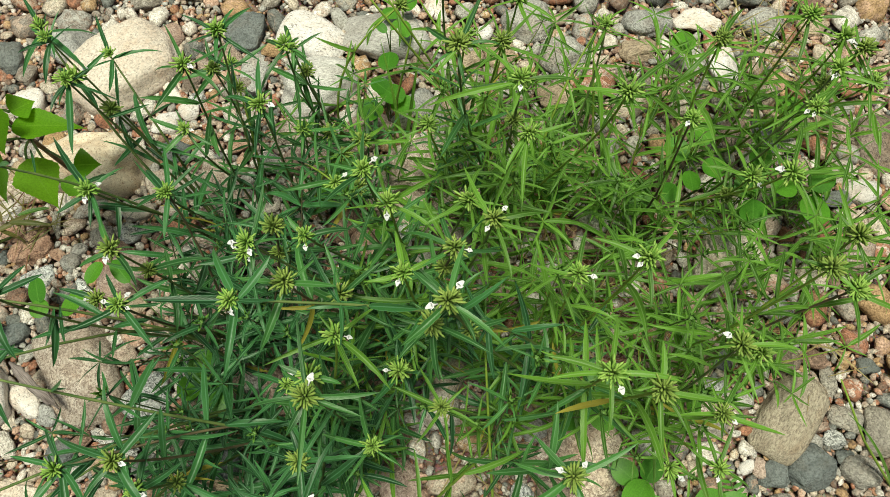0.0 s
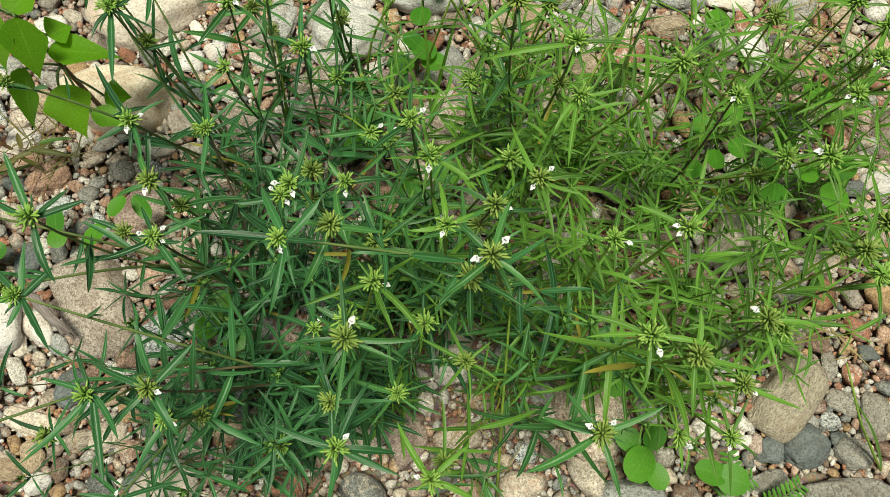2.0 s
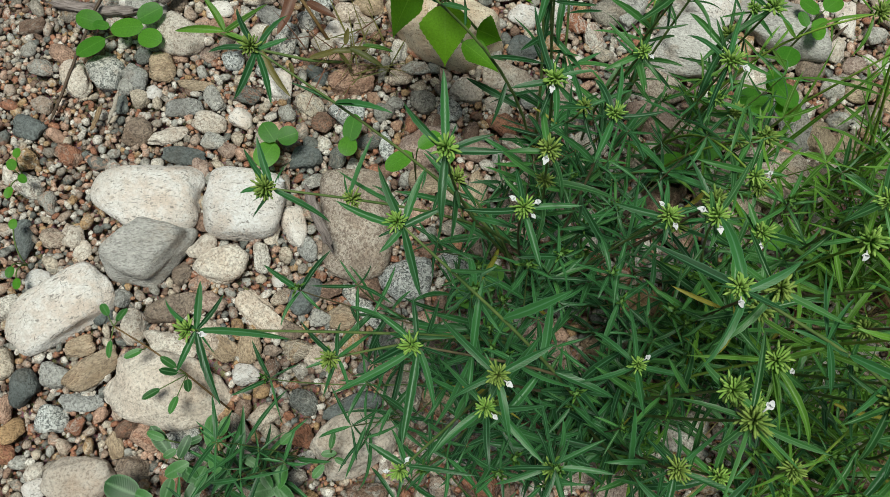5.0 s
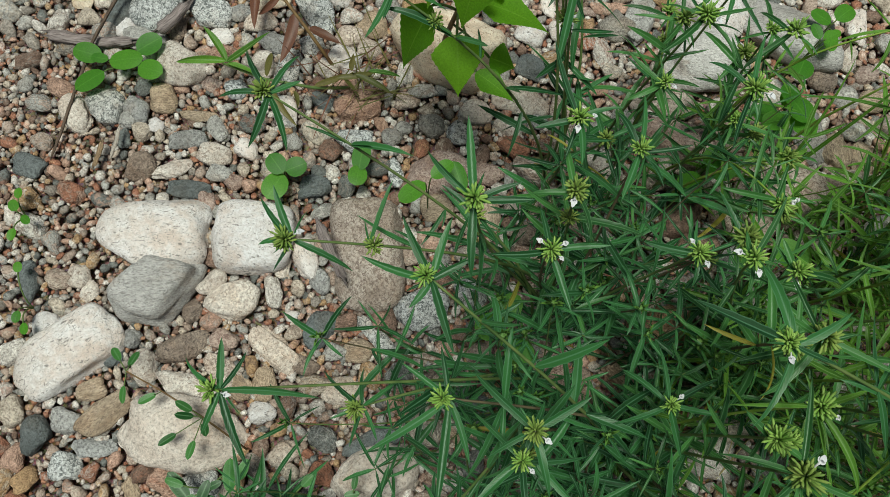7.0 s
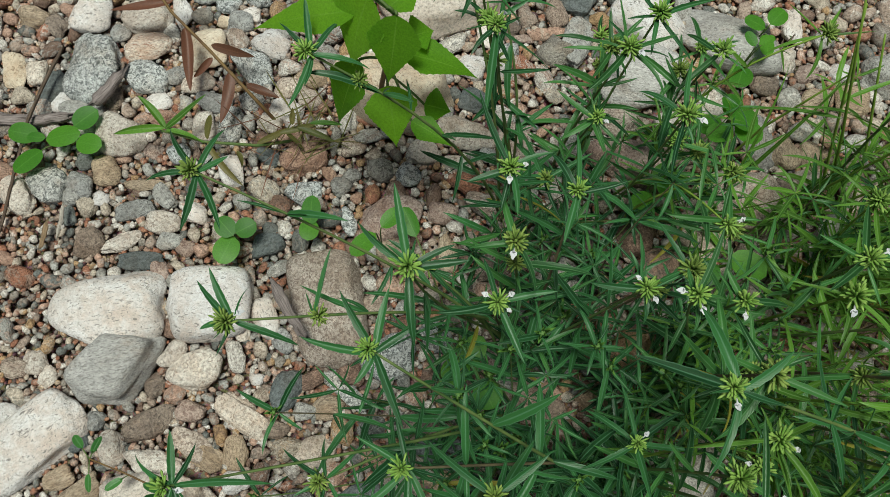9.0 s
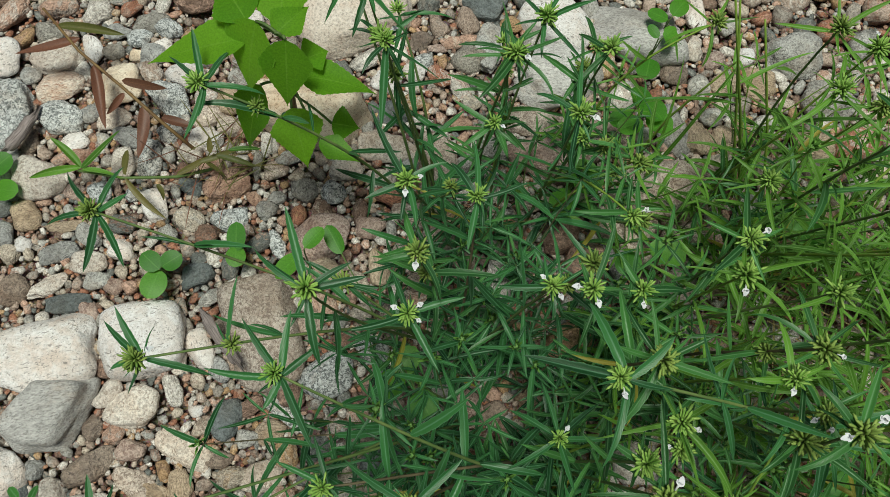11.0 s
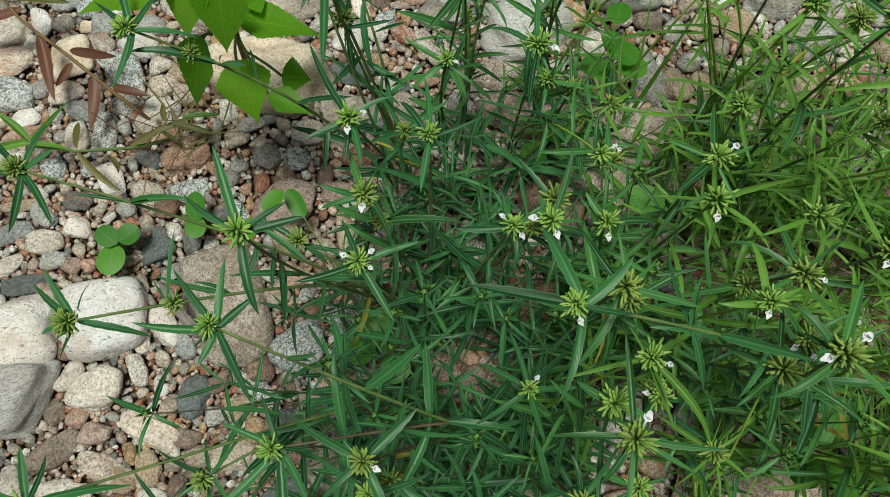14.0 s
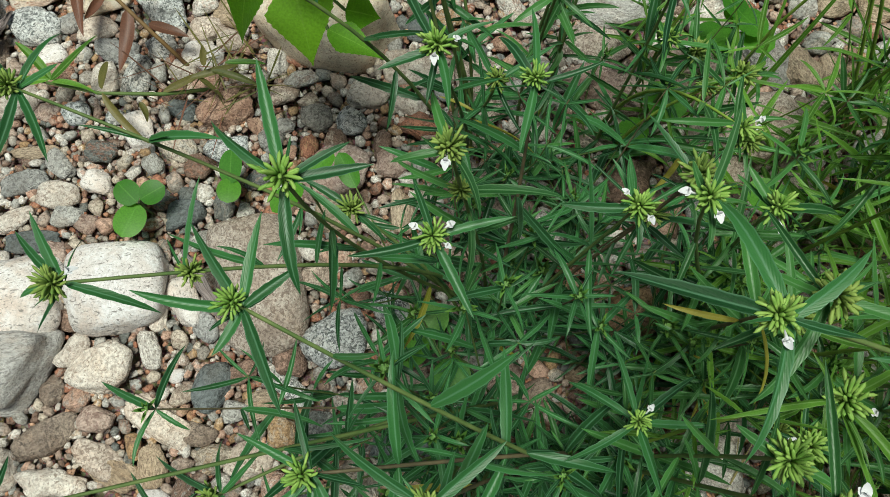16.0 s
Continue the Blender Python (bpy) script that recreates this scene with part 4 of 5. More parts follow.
    for deg in flowers:
        a = radians(deg)
        out = back @ Vector((math.cos(a), math.sin(a), r.uniform(0.0, 0.45)))
        part("flower", FLOWERS[r.randrange(4)], top, aim(out.normalized() * 0.007, out) @ Matrix.Scale(r.uniform(0.45, 0.66), 4), "white two-lipped flower")


def leucas(x, y):
    """The foot of one bushy herb rooted at x, y."""
    plant = tagged(new("flowering_herb"), "wild herb with narrow leaves and spiky green flower balls", "plant", "narrow-leaved herbs")
    plant.matrix_basis = pose(x, y, 0)
    return plant


def flowering_stem(plant, tip, leaves=(), flowers=None, head=True):
    """A stem of the herb up to tip, with its whorl of leaves (direction, millimetres) and flowers (direction), and short leafy shoots beside it."""
    hx, hy, hz = tip
    x, y = plant.matrix_basis.translation[:2]
    r = random.Random(int(1e6 + hx * 7919 + hy * 104729))
    foot = (r.uniform(-0.02, 0.02), r.uniform(-0.02, 0.02), -0.005)
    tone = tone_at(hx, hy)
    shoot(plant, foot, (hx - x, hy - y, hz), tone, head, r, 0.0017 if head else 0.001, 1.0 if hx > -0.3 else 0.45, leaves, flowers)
    for _ in range(r.choice((1, 2, 2, 3)) if hx > -0.3 and hy < 0.3 else r.choice((0, 0, 1)) if hx > -0.3 else 0):
        t = r.uniform(0.2, 0.8)
        side_tip = (t * (hx - x) + r.uniform(-0.06, 0.06), t * (hy - y) + r.uniform(-0.06, 0.06), hz * r.uniform(0.25, 0.8))
        shoot(plant, foot, side_tip, tone, False, r, 0.001, 0.9)


def undergrowth(x, y, count):
    """A young leafy plant without flowers, low between the others."""
    plant = tagged(new("leafy_seedling"), "low leafy herb seedling with narrow leaves, not flowering", "plant", "young narrow-leaved herbs")
    plant.matrix_basis = pose(x, y, 0)
    r = random.Random(int(3e6 + x * 7919 + y * 104729))
    for k in range(count):
        a, d = r.uniform(0, 6.28), r.uniform(0.01, 0.085)
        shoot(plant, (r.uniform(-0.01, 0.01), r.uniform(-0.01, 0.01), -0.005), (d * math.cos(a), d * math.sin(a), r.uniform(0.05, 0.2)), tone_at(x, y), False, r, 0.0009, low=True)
    return plant


herb = leucas(-0.159, 0.334)
flowering_stem(herb, (-0.110, 0.272, 0.223), flowers=(36,))
flowering_stem(herb, (-0.173, 0.328, 0.270), leaves=((266, 52), (105, 50), (152, 42)))
flowering_stem(herb, (-0.096, 0.350, 0.158))
flowering_stem(herb, (-0.156, 0.356, 0.173))
flowering_stem(herb, (-0.131, 0.360, 0.158))
flowering_stem(herb, (-0.093, 0.283, 0.189))
herb = leucas(-0.238, 0.345)
flowering_stem(herb, (-0.238, 0.304, 0.268), leaves=((330, 28), (232, 31), (165, 35)), flowers=(338,))
flowering_stem(herb, (-0.233, 0.348, 0.302), flowers=(328,))
flowering_stem(herb, (-0.248, 0.451, 0.148))
flowering_stem(herb, (-0.216, 0.399, 0.281))
flowering_stem(herb, (-0.239, 0.398, 0.220))
herb = leucas(0.237, 0.129)
flowering_stem(herb, (0.253, 0.143, 0.371), leaves=((63, 48), (145, 19), (317, 23)))
flowering_stem(herb, (0.319, 0.192, 0.300))
flowering_stem(herb, (0.309, 0.148, 0.300))
flowering_stem(herb, (0.239, 0.104, 0.278))
herb = leucas(0.08, 0.328)
flowering_stem(herb, (0.124, 0.268, 0.388), leaves=((168, 42), (47, 47), (280, 27)))
flowering_stem(herb, (0.143, 0.412, 0.269))
flowering_stem(herb, (0.143, 0.428, 0.250))
flowering_stem(herb, (0.145, 0.276, 0.173), head=False)
herb = leucas(0.055, 0.054)
flowering_stem(herb, (0.076, 0.010, 0.354), leaves=((137, 33), (20, 46), (215, 55), (292, 42), (171, 39)), flowers=(49, 157))
flowering_stem(herb, (-0.034, -0.026, 0.364), leaves=((134, 42), (51, 32), (346, 36)), flowers=(167,))
flowering_stem(herb, (-0.010, 0.065, 0.241))
herb = leucas(0.285, 0.334)
flowering_stem(herb, (0.297, 0.299, 0.313), leaves=((217, 40), (323, 30), (37, 41)), flowers=(208, 241))
flowering_stem(herb, (0.331, 0.344, 0.300), flowers=(231,))
herb = leucas(-0.048, 0.203)
flowering_stem(herb, (-0.115, 0.187, 0.313), leaves=((20, 35), (137, 23)), flowers=(280,))
flowering_stem(herb, (-0.051, 0.212, 0.320), flowers=(270,))
flowering_stem(herb, (0.012, 0.214, 0.319))
flowering_stem(herb, (-0.066, 0.222, 0.358), flowers=(40,))
flowering_stem(herb, (-0.096, 0.233, 0.154), head=False)
herb = leucas(-0.13, 0.06)
flowering_stem(herb, (-0.333, 0.077, 0.332), leaves=((142, 43), (100, 40), (197, 44), (262, 22), (312, 48), (56, 27)))
flowering_stem(herb, (-0.292, 0.015, 0.286), leaves=((120, 34), (165, 38), (289, 65), (243, 62), (320, 42)))
flowering_stem(herb, (-0.233, 0.020, 0.323), leaves=((162, 51), (56, 40), (223, 33), (307, 40)), flowers=(347,))
flowering_stem(herb, (-0.096, 0.059, 0.363), leaves=((188, 44), (358, 46), (267, 54), (247, 28), (338, 37), (99, 53)))
flowering_stem(herb, (-0.101, 0.077, 0.330), leaves=((165, 23), (350, 23)))
flowering_stem(herb, (-0.084, 0.106, 0.332), leaves=((325, 55), (35, 39), (199, 52), (292, 41)), flowers=(346,))
flowering_stem(herb, (-0.096, -0.011, 0.352), leaves=((72, 48), (167, 44), (0, 41), (278, 37), (344, 44)), flowers=(51,))
flowering_stem(herb, (-0.138, 0.084, 0.235), flowers=(63,))
flowering_stem(herb, (-0.108, 0.020, 0.314))
flowering_stem(herb, (-0.159, -0.012, 0.202))
flowering_stem(herb, (-0.063, 0.034, 0.260))
flowering_stem(herb, (-0.167, 0.046, 0.213), head=False)
herb = leucas(-0.29, 0.303)
flowering_stem(herb, (-0.287, 0.223, 0.318), leaves=((135, 59), (50, 30), (305, 33), (217, 30)), flowers=(282, 27))
flowering_stem(herb, (-0.260, 0.253, 0.243))
flowering_stem(herb, (-0.457, 0.268, 0.298), leaves=((119, 43), (157, 33), (277, 43), (11, 44), (80, 41)))
flowering_stem(herb, (-0.331, 0.332, 0.304), leaves=((336, 49), (234, 29), (282, 66)))
flowering_stem(herb, (-0.341, 0.352, 0.277))
flowering_stem(herb, (-0.379, 0.402, 0.280), leaves=((319, 83), (10, 46), (253, 47), (120, 43)))
flowering_stem(herb, (-0.345, 0.414, 0.220), leaves=((114, 58), (18, 48), (287, 39)))
flowering_stem(herb, (-0.358, 0.377, 0.300))
herb = leucas(-0.22, 0.15)
flowering_stem(herb, (-0.268, 0.179, 0.305), leaves=((319, 37), (207, 30), (126, 36)), flowers=(276,))
flowering_stem(herb, (-0.325, 0.129, 0.351), leaves=((120, 51), (56, 30), (290, 47), (163, 44), (28, 36)))
flowering_stem(herb, (-0.266, 0.140, 0.282), leaves=((38, 41), (313, 44), (218, 42), (120, 34)), flowers=(340, 48, 171))
flowering_stem(herb, (-0.436, 0.066, 0.288), leaves=((163, 38), (203, 25), (275, 25), (0, 47), (139, 40)), flowers=(48,))
flowering_stem(herb, (-0.331, 0.168, 0.190), leaves=((158, 41), (332, 26)))
flowering_stem(herb, (-0.237, 0.234, 0.290), leaves=((101, 48), (24, 37), (275, 38), (131, 38)))
flowering_stem(herb, (-0.505, 0.159, 0.284), leaves=((284, 44), (323, 46), (89, 41), (45, 25), (192, 39), (147, 42)))
flowering_stem(herb, (-0.170, 0.184, 0.280), leaves=((117, 29), (292, 24), (195, 38)), flowers=(155, 311))
flowering_stem(herb, (-0.146, 0.204, 0.290), leaves=((143, 39),))
herb = leucas(0.014, 0.384)
flowering_stem(herb, (0.011, 0.379, 0.300), leaves=((321, 70), (235, 52), (84, 46)))
flowering_stem(herb, (0.043, 0.372, 0.300))
flowering_stem(herb, (-0.009, 0.408, 0.330))
flowering_stem(herb, (0.065, 0.460, 0.250))
herb = leucas(0.101, 0.122)
flowering_stem(herb, (-0.141, 0.114, 0.396), leaves=((122, 49), (46, 33), (182, 56), (269, 48), (348, 24)), flowers=(293,))
flowering_stem(herb, (-0.004, 0.117, 0.383), leaves=((225, 42), (326, 45), (78, 42), (142, 33)), flowers=(203, 50))
flowering_stem(herb, (0.093, 0.154, 0.321), leaves=((171, 38), (3, 36), (82, 43)), flowers=(342,))
flowering_stem(herb, (0.136, 0.155, 0.357), leaves=((148, 39), (272, 34), (51, 40)), flowers=(218, 184))
herb = leucas(0.223, 0.308)
flowering_stem(herb, (0.205, 0.328, 0.365), leaves=((223, 45), (354, 29), (65, 38)))
flowering_stem(herb, (0.185, 0.275, 0.337), leaves=((272, 29), (212, 22), (55, 40)), flowers=(231,))
flowering_stem(herb, (0.263, 0.235, 0.323), leaves=((64, 60), (112, 41), (293, 38), (171, 19), (1, 39)))
flowering_stem(herb, (0.253, 0.254, 0.276))
herb = leucas(0.208, 0.086)
flowering_stem(herb, (0.192, 0.054, 0.307), leaves=((59, 41), (337, 46), (185, 33)))
flowering_stem(herb, (0.208, 0.018, 0.245), leaves=((66, 36), (159, 26), (266, 45), (334, 30), (99, 31)))
flowering_stem(herb, (0.209, 0.102, 0.316), flowers=(149,))
flowering_stem(herb, (0.188, 0.021, 0.179), leaves=((161, 21), (325, 28), (279, 36)), flowers=(315,))
herb = leucas(-0.201, 0.074)
flowering_stem(herb, (-0.261, -0.061, 0.272), leaves=((23, 49), (180, 29), (129, 33)), flowers=(209, 81))
flowering_stem(herb, (-0.432, -0.045, 0.283), leaves=((120, 34), (73, 30), (174, 36), (27, 66), (312, 52), (277, 31)), flowers=(11,))
flowering_stem(herb, (-0.348, -0.017, 0.218))
flowering_stem(herb, (-0.229, 0.001, 0.291), flowers=(340,))
flowering_stem(herb, (-0.272, 0.072, 0.268), head=False)
flowering_stem(herb, (-0.397, 0.018, 0.222), head=False)
flowering_stem(herb, (-0.241, 0.047, 0.216), head=False)
flowering_stem(herb, (-0.408, -0.057, 0.121), head=False)
herb = leucas(0.039, 0.317)
flowering_stem(herb, (0.053, 0.240, 0.380), leaves=((230, 31), (262, 50), (5, 33)))
flowering_stem(herb, (-0.022, 0.307, 0.271))
flowering_stem(herb, (0.047, 0.272, 0.398), leaves=((278, 21), (128, 39), (195, 68), (8, 41)), flowers=(261,))
flowering_stem(herb, (0.003, 0.291, 0.412))
herb = leucas(-0.042, 0.167)
flowering_stem(herb, (-0.152, 0.174, 0.335), leaves=((291, 22), (77, 48), (131, 18)), flowers=(188, 294))
flowering_stem(herb, (-0.113, 0.133, 0.373))
flowering_stem(herb, (-0.035, 0.141, 0.366), leaves=((30, 22), (205, 26), (96, 36)))
flowering_stem(herb, (0.001, 0.172, 0.328))
flowering_stem(herb, (0.028, 0.180, 0.367), leaves=((287, 44), (123, 48), (15, 39), (331, 33)), flowers=(41, 238))
flowering_stem(herb, (-0.046, 0.097, 0.227))
flowering_stem(herb, (-0.089, 0.147, 0.288))
flowering_stem(herb, (-0.002, 0.130, 0.341), flowers=(218, 290))
flowering_stem(herb, (-0.015, 0.111, 0.343))
herb = leucas(0.093, 0.076)
flowering_stem(herb, (0.094, 0.068, 0.402), leaves=((81, 40), (157, 39), (1, 42), (267, 36), (177, 38)), flowers=(291,))
flowering_stem(herb, (0.125, 0.059, 0.395), leaves=((261, 37), (345, 39), (73, 30)))
herb = leucas(0.35, 0.42)
flowering_stem(herb, (0.316, 0.399, 0.300))
flowering_stem(herb, (0.356, 0.364, 0.300), flowers=(151,))
flowering_stem(herb, (0.371, 0.343, 0.280))
flowering_stem(herb, (0.354, 0.390, 0.280))
herb = leucas(-0.13, 0.43)
flowering_stem(herb, (-0.164, 0.446, 0.141), leaves=((101, 43), (252, 41)))
flowering_stem(herb, (-0.056, 0.490, 0.198))
flowering_stem(herb, (-0.164, 0.427, 0.213))
flowering_stem(herb, (-0.071, 0.385, 0.112), head=False)
flowering_stem(herb, (-0.158, 0.397, 0.260))
for x, y in ((-0.29, 0.17), (-0.28, 0.24), (-0.30, 0.05), (-0.25, 0.2), (-0.2, 0.27), (-0.25, 0.12), (-0.1, 0.24), (-0.18, 0.17), (-0.1, 0.16), (-0.23, 0.3), (-0.14, 0.36), (-0.26, 0.02), (-0.22, -0.06)):
    undergrowth(x, y, 4)
for x, y in ((-0.21, 0.2), (-0.15, 0.13), (-0.07, 0.1), (-0.22, 0.07), (-0.13, 0.05), (-0.16, 0.24), (-0.06, 0.19), (0.02, 0.2)):
    undergrowth(x, y, 4)
for x, y in ((-0.21, 0.02), (-0.14, 0.06), (-0.06, 0.04), (-0.00, -0.01), (-0.28, -0.03), (-0.21, -0.03), (-0.06, 0.09), (-0.29, 0.07)):
    undergrowth(x, y, 4)
for x, y in ((0.08, 0.26), (0.15, 0.2), (0.09, 0.17), (0.2, 0.27), (0.03, 0.3), (0.14, 0.33), (0.24, 0.2), (0.05, 0.15), (0.09, 0.4), (0.22, 0.36), (0.34, 0.14), (0.33, 0.24), (0.37, 0.33), (0.3, 0.4), (0.42, 0.36), (0.44, 0.27), (0.36, 0.46), (0.46, 0.45), (0.05, 0.48), (0.16, 0.46), (0.27, 0.47)):
    undergrowth(x, y, 7)
for x, y in ((-0.01, 0.345), (-0.06, 0.375), (-0.05, 0.31)):
    undergrowth(x, y, 3)


# ---- broad-leaved herb ----
def broad_herb():
    herb = tagged(new("broad_leaved_herb"), "young herb with large toothed yellow-green heart-shaped leaves", "plant")
    herb.matrix_basis = pose(-0.455, 0.362, 0)
    o = Vector((-0.455, 0.362, 0))
    stem = curve((0, 0, -0.005), (0.0, 0.0, 0.10), (0.040, -0.036, 0.21), (0.050, -0.045, 0.30), 8)
    v, f = tube(stem, [0.0034 - 0.0002 * i for i in range(9)], 7)
    part("stem", mesh_of("stem", v, f, STEM_RED), herb)
    r = random.Random(3)
    for a, b, w in (
        ((-0.437, 0.319, 0.286), (-0.517, 0.292, 0.261), 0.033),
        ((-0.428, 0.324, 0.304), (-0.439, 0.291, 0.252), 0.044),
        ((-0.401, 0.312, 0.308), (-0.398, 0.283, 0.257), 0.034),
        ((-0.398, 0.310, 0.261), (-0.337, 0.317, 0.248), 0.029),
        ((-0.441, 0.314, 0.219), (-0.454, 0.274, 0.163), 0.034),
        ((-0.412, 0.303, 0.210), (-0.391, 0.266, 0.176), 0.038),
        ((-0.385, 0.286, 0.193), (-0.343, 0.280, 0.184), 0.020),
        ((-0.411, 0.317, 0.304), (-0.396, 0.351, 0.295), 0.023),
        ((-0.396, 0.320, 0.270), (-0.381, 0.336, 0.261), 0.024),
        ((-0.439, 0.328, 0.295), (-0.473, 0.363, 0.286), 0.034),
        ((-0.413, 0.332, 0.295), (-0.427, 0.385, 0.287), 0.034),
        ((-0.381, 0.309, 0.184), (-0.357, 0.313, 0.176), 0.028),
    ):
        a, b = Vector(a) - o, Vector(b) - o
        long = (b - a).length
        bend = r.uniform(12, 30)
        me = blade(long * 1.01, w * 1.26, bend, r.uniform(4, 16), 0.028, BROAD, "heart", 25, sway=r.uniform(-0.05, 0.05))
        part("leaf", me, herb, aim(a, (b - a) + Vector((0, 0, math.tan(radians(bend / 3)) * long)), r.uniform(-14, 14)))
        node_z = min(a.z, 0.295)
        root = min(stem, key=lambda p: abs(p.z - node_z + 0.012))
        v, f = tube(curve(root, root.lerp(a, 0.4) + Vector((0, 0, 0.006)), root.lerp(a, 0.7) + Vector((0, 0, 0.006)), a, 5), [0.0013] * 6, 5)
        part("stalk", mesh_of("stalk", v, f, STEM), herb)


broad_herb()


# ---- russet trailing herb ----
def trailing_herb():
    herb = tagged(new("trailing_herb"), "trailing herb with russet and olive lance-shaped leaves", "plant")
    o = Vector((-0.56, 0.31, 0))
    herb.matrix_basis = pose(o.x, o.y, 0)
    for material, pts in ((STEM_RED, ((-0.752, 0.41, 0.08), (-0.706, 0.377, 0.065), (-0.651, 0.351, 0.055), (-0.6, 0.325, 0.045), (-0.559, 0.31, 0.0))),
                          (STEM, ((-0.664, 0.247, 0.05), (-0.616, 0.252, 0.045), (-0.564, 0.268, 0.04), (-0.531, 0.306, 0.0)))):
        v, f = tube([Vector(p) - o for p in pts], [0.0014 + 0.00022 * i for i in range(len(pts))], 7)
        part("stem", mesh_of("stem", v, f, material), herb)
    r = random.Random(8)
    for a, b, w, tone in (
        ((-0.687, 0.366, 0.060), (-0.654, 0.310, 0.035), 0.015, "r"),
        ((-0.737, 0.397, 0.070), (-0.665, 0.412, 0.065), 0.012, "o"),
        ((-0.710, 0.392, 0.065), (-0.766, 0.349, 0.055), 0.013, "r"),
        ((-0.653, 0.358, 0.055), (-0.602, 0.357, 0.055), 0.012, "r"),
        ((-0.623, 0.336, 0.050), (-0.603, 0.288, 0.030), 0.015, "r"),
        ((-0.601, 0.330, 0.045), (-0.563, 0.325, 0.040), 0.012, "r"),
        ((-0.645, 0.344, 0.055), (-0.658, 0.318, 0.045), 0.009, "r"),
        ((-0.662, 0.251, 0.050), (-0.695, 0.277, 0.060), 0.010, "g"),
        ((-0.662, 0.251, 0.050), (-0.715, 0.232, 0.045), 0.010, "g"),
        ((-0.662, 0.250, 0.050), (-0.621, 0.290, 0.060), 0.010, "g"),
        ((-0.660, 0.249, 0.050), (-0.617, 0.251, 0.045), 0.010, "g"),
        ((-0.612, 0.251, 0.050), (-0.571, 0.214, 0.030), 0.009, "o"),
        ((-0.613, 0.254, 0.050), (-0.625, 0.286, 0.040), 0.009, "o"),
        ((-0.565, 0.270, 0.040), (-0.539, 0.300, 0.030), 0.008, "o"),
        ((-0.546, 0.290, 0.040), (-0.510, 0.311, 0.030), 0.008, "o"),
        ((-0.540, 0.293, 0.040), (-0.518, 0.285, 0.020), 0.008, "o"),
        ((-0.530, 0.302, 0.040), (-0.488, 0.304, 0.030), 0.008, "o"),
        ((-0.516, 0.308, 0.050), (-0.485, 0.323, 0.040), 0.007, "g"),
        ((-0.533, 0.300, 0.050), (-0.537, 0.315, 0.060), 0.007, "o"),
        ((-0.582, 0.255, 0.040), (-0.570, 0.245, 0.030), 0.007, "o"),
    ):
        a, b = Vector(a) - o, Vector(b) - o
        bend = r.uniform(5, 40)
        me = blade((b - a).length * 1.02, w * 1.05, bend, r.uniform(10, 34), 0.0, {"r": RUSSET, "g": LEAF_LIGHT, "o": OLIVE}[tone], "lance", 13, r.uniform(-70, 70), sway=r.uniform(-0.22, 0.22))
        part("leaf", me, herb, aim(a, b - a + Vector((0, 0, math.tan(radians(bend / 3)) * (b - a).length)), r.uniform(-25, 25)))


trailing_herb()


# ---- round-leaved creepers ----
def clover(leaflets, material=None):
    """A creeping herb with a few round leaflets on thin stalks."""
    x, y = sum(p[0] for p in leaflets) / len(leaflets), sum(p[1] for p in leaflets) / len(leaflets)
    herb = tagged(new("round_leaved_herb"), "small creeping herb with rounded bright green leaflets", "plant", "round-leaved herbs")
    herb.matrix_basis = pose(x, y, 0)
    r = random.Random(int(9e5 + x * 3571 + y * 7727))
    for lx, ly, lz, w, l in leaflets:
        c = Vector((lx - x, ly - y, lz))
        out = Vector((c.x, c.y, 0))
        if out.length < 0.008:
            out = Vector((r.uniform(-1, 1), r.uniform(-1, 1), 0))
        out.normalize()
        size = max(w, l)
        start = c - out * size * 0.5
        me = blade(size, min(w, l) * 1.05, r.uniform(6, 22), r.uniform(-4, 8), 0.0, material or ROUND, "round", 12)
        part("leaflet", me, herb, aim(start, out + Vector((0, 0, 0.12)), r.uniform(-10, 10)))
        v, f = tube(curve((0, 0, -0.004), (0, 0, lz * 0.6), start.lerp(Vector((0, 0, lz)), 0.5), start, 6), [0.0008] * 7, 5)
        part("stalk", mesh_of("stalk", v, f, STEM), herb)


clover([(-0.821, 0.200, 0.025, 0.034, 0.023), (-0.801, 0.172, 0.025, 0.037, 0.023), (-0.776, 0.211, 0.028, 0.039, 0.024), (-0.762, 0.239, 0.028, 0.032, 0.024), (-0.745, 0.212, 0.028, 0.030, 0.024), (-0.804, 0.200, 0.028, 0.020, 0.012)])
clover([(-0.550, 0.149, 0.035, 0.033, 0.026), (-0.538, 0.177, 0.040, 0.024, 0.021), (-0.559, 0.171, 0.040, 0.026, 0.021)])
clover([(-0.480, 0.218, 0.040, 0.033, 0.020), (-0.474, 0.197, 0.040, 0.024, 0.020)])
clover([(-0.386, 0.222, 0.100, 0.027, 0.016), (-0.403, 0.188, 0.100, 0.032, 0.019)])
clover([(-0.103, 0.444, 0.060, 0.030, 0.023), (-0.061, 0.450, 0.060, 0.032, 0.026), (-0.084, 0.473, 0.060, 0.023, 0.021)])
clover([(-0.082, 0.519, 0.050, 0.029, 0.026), (-0.089, 0.548, 0.080, 0.019, 0.011), (-0.071, 0.552, 0.080, 0.019, 0.010)])
clover([(0.111, 0.071, 0.120, 0.032, 0.029), (0.146, 0.071, 0.120, 0.032, 0.029), (0.155, 0.113, 0.080, 0.035, 0.027)])
clover([(0.180, 0.020, 0.045, 0.031, 0.025), (0.209, 0.023, 0.045, 0.030, 0.024), (0.191, -0.006, 0.050, 0.041, 0.034), (0.211, -0.017, 0.045, 0.031, 0.023)])
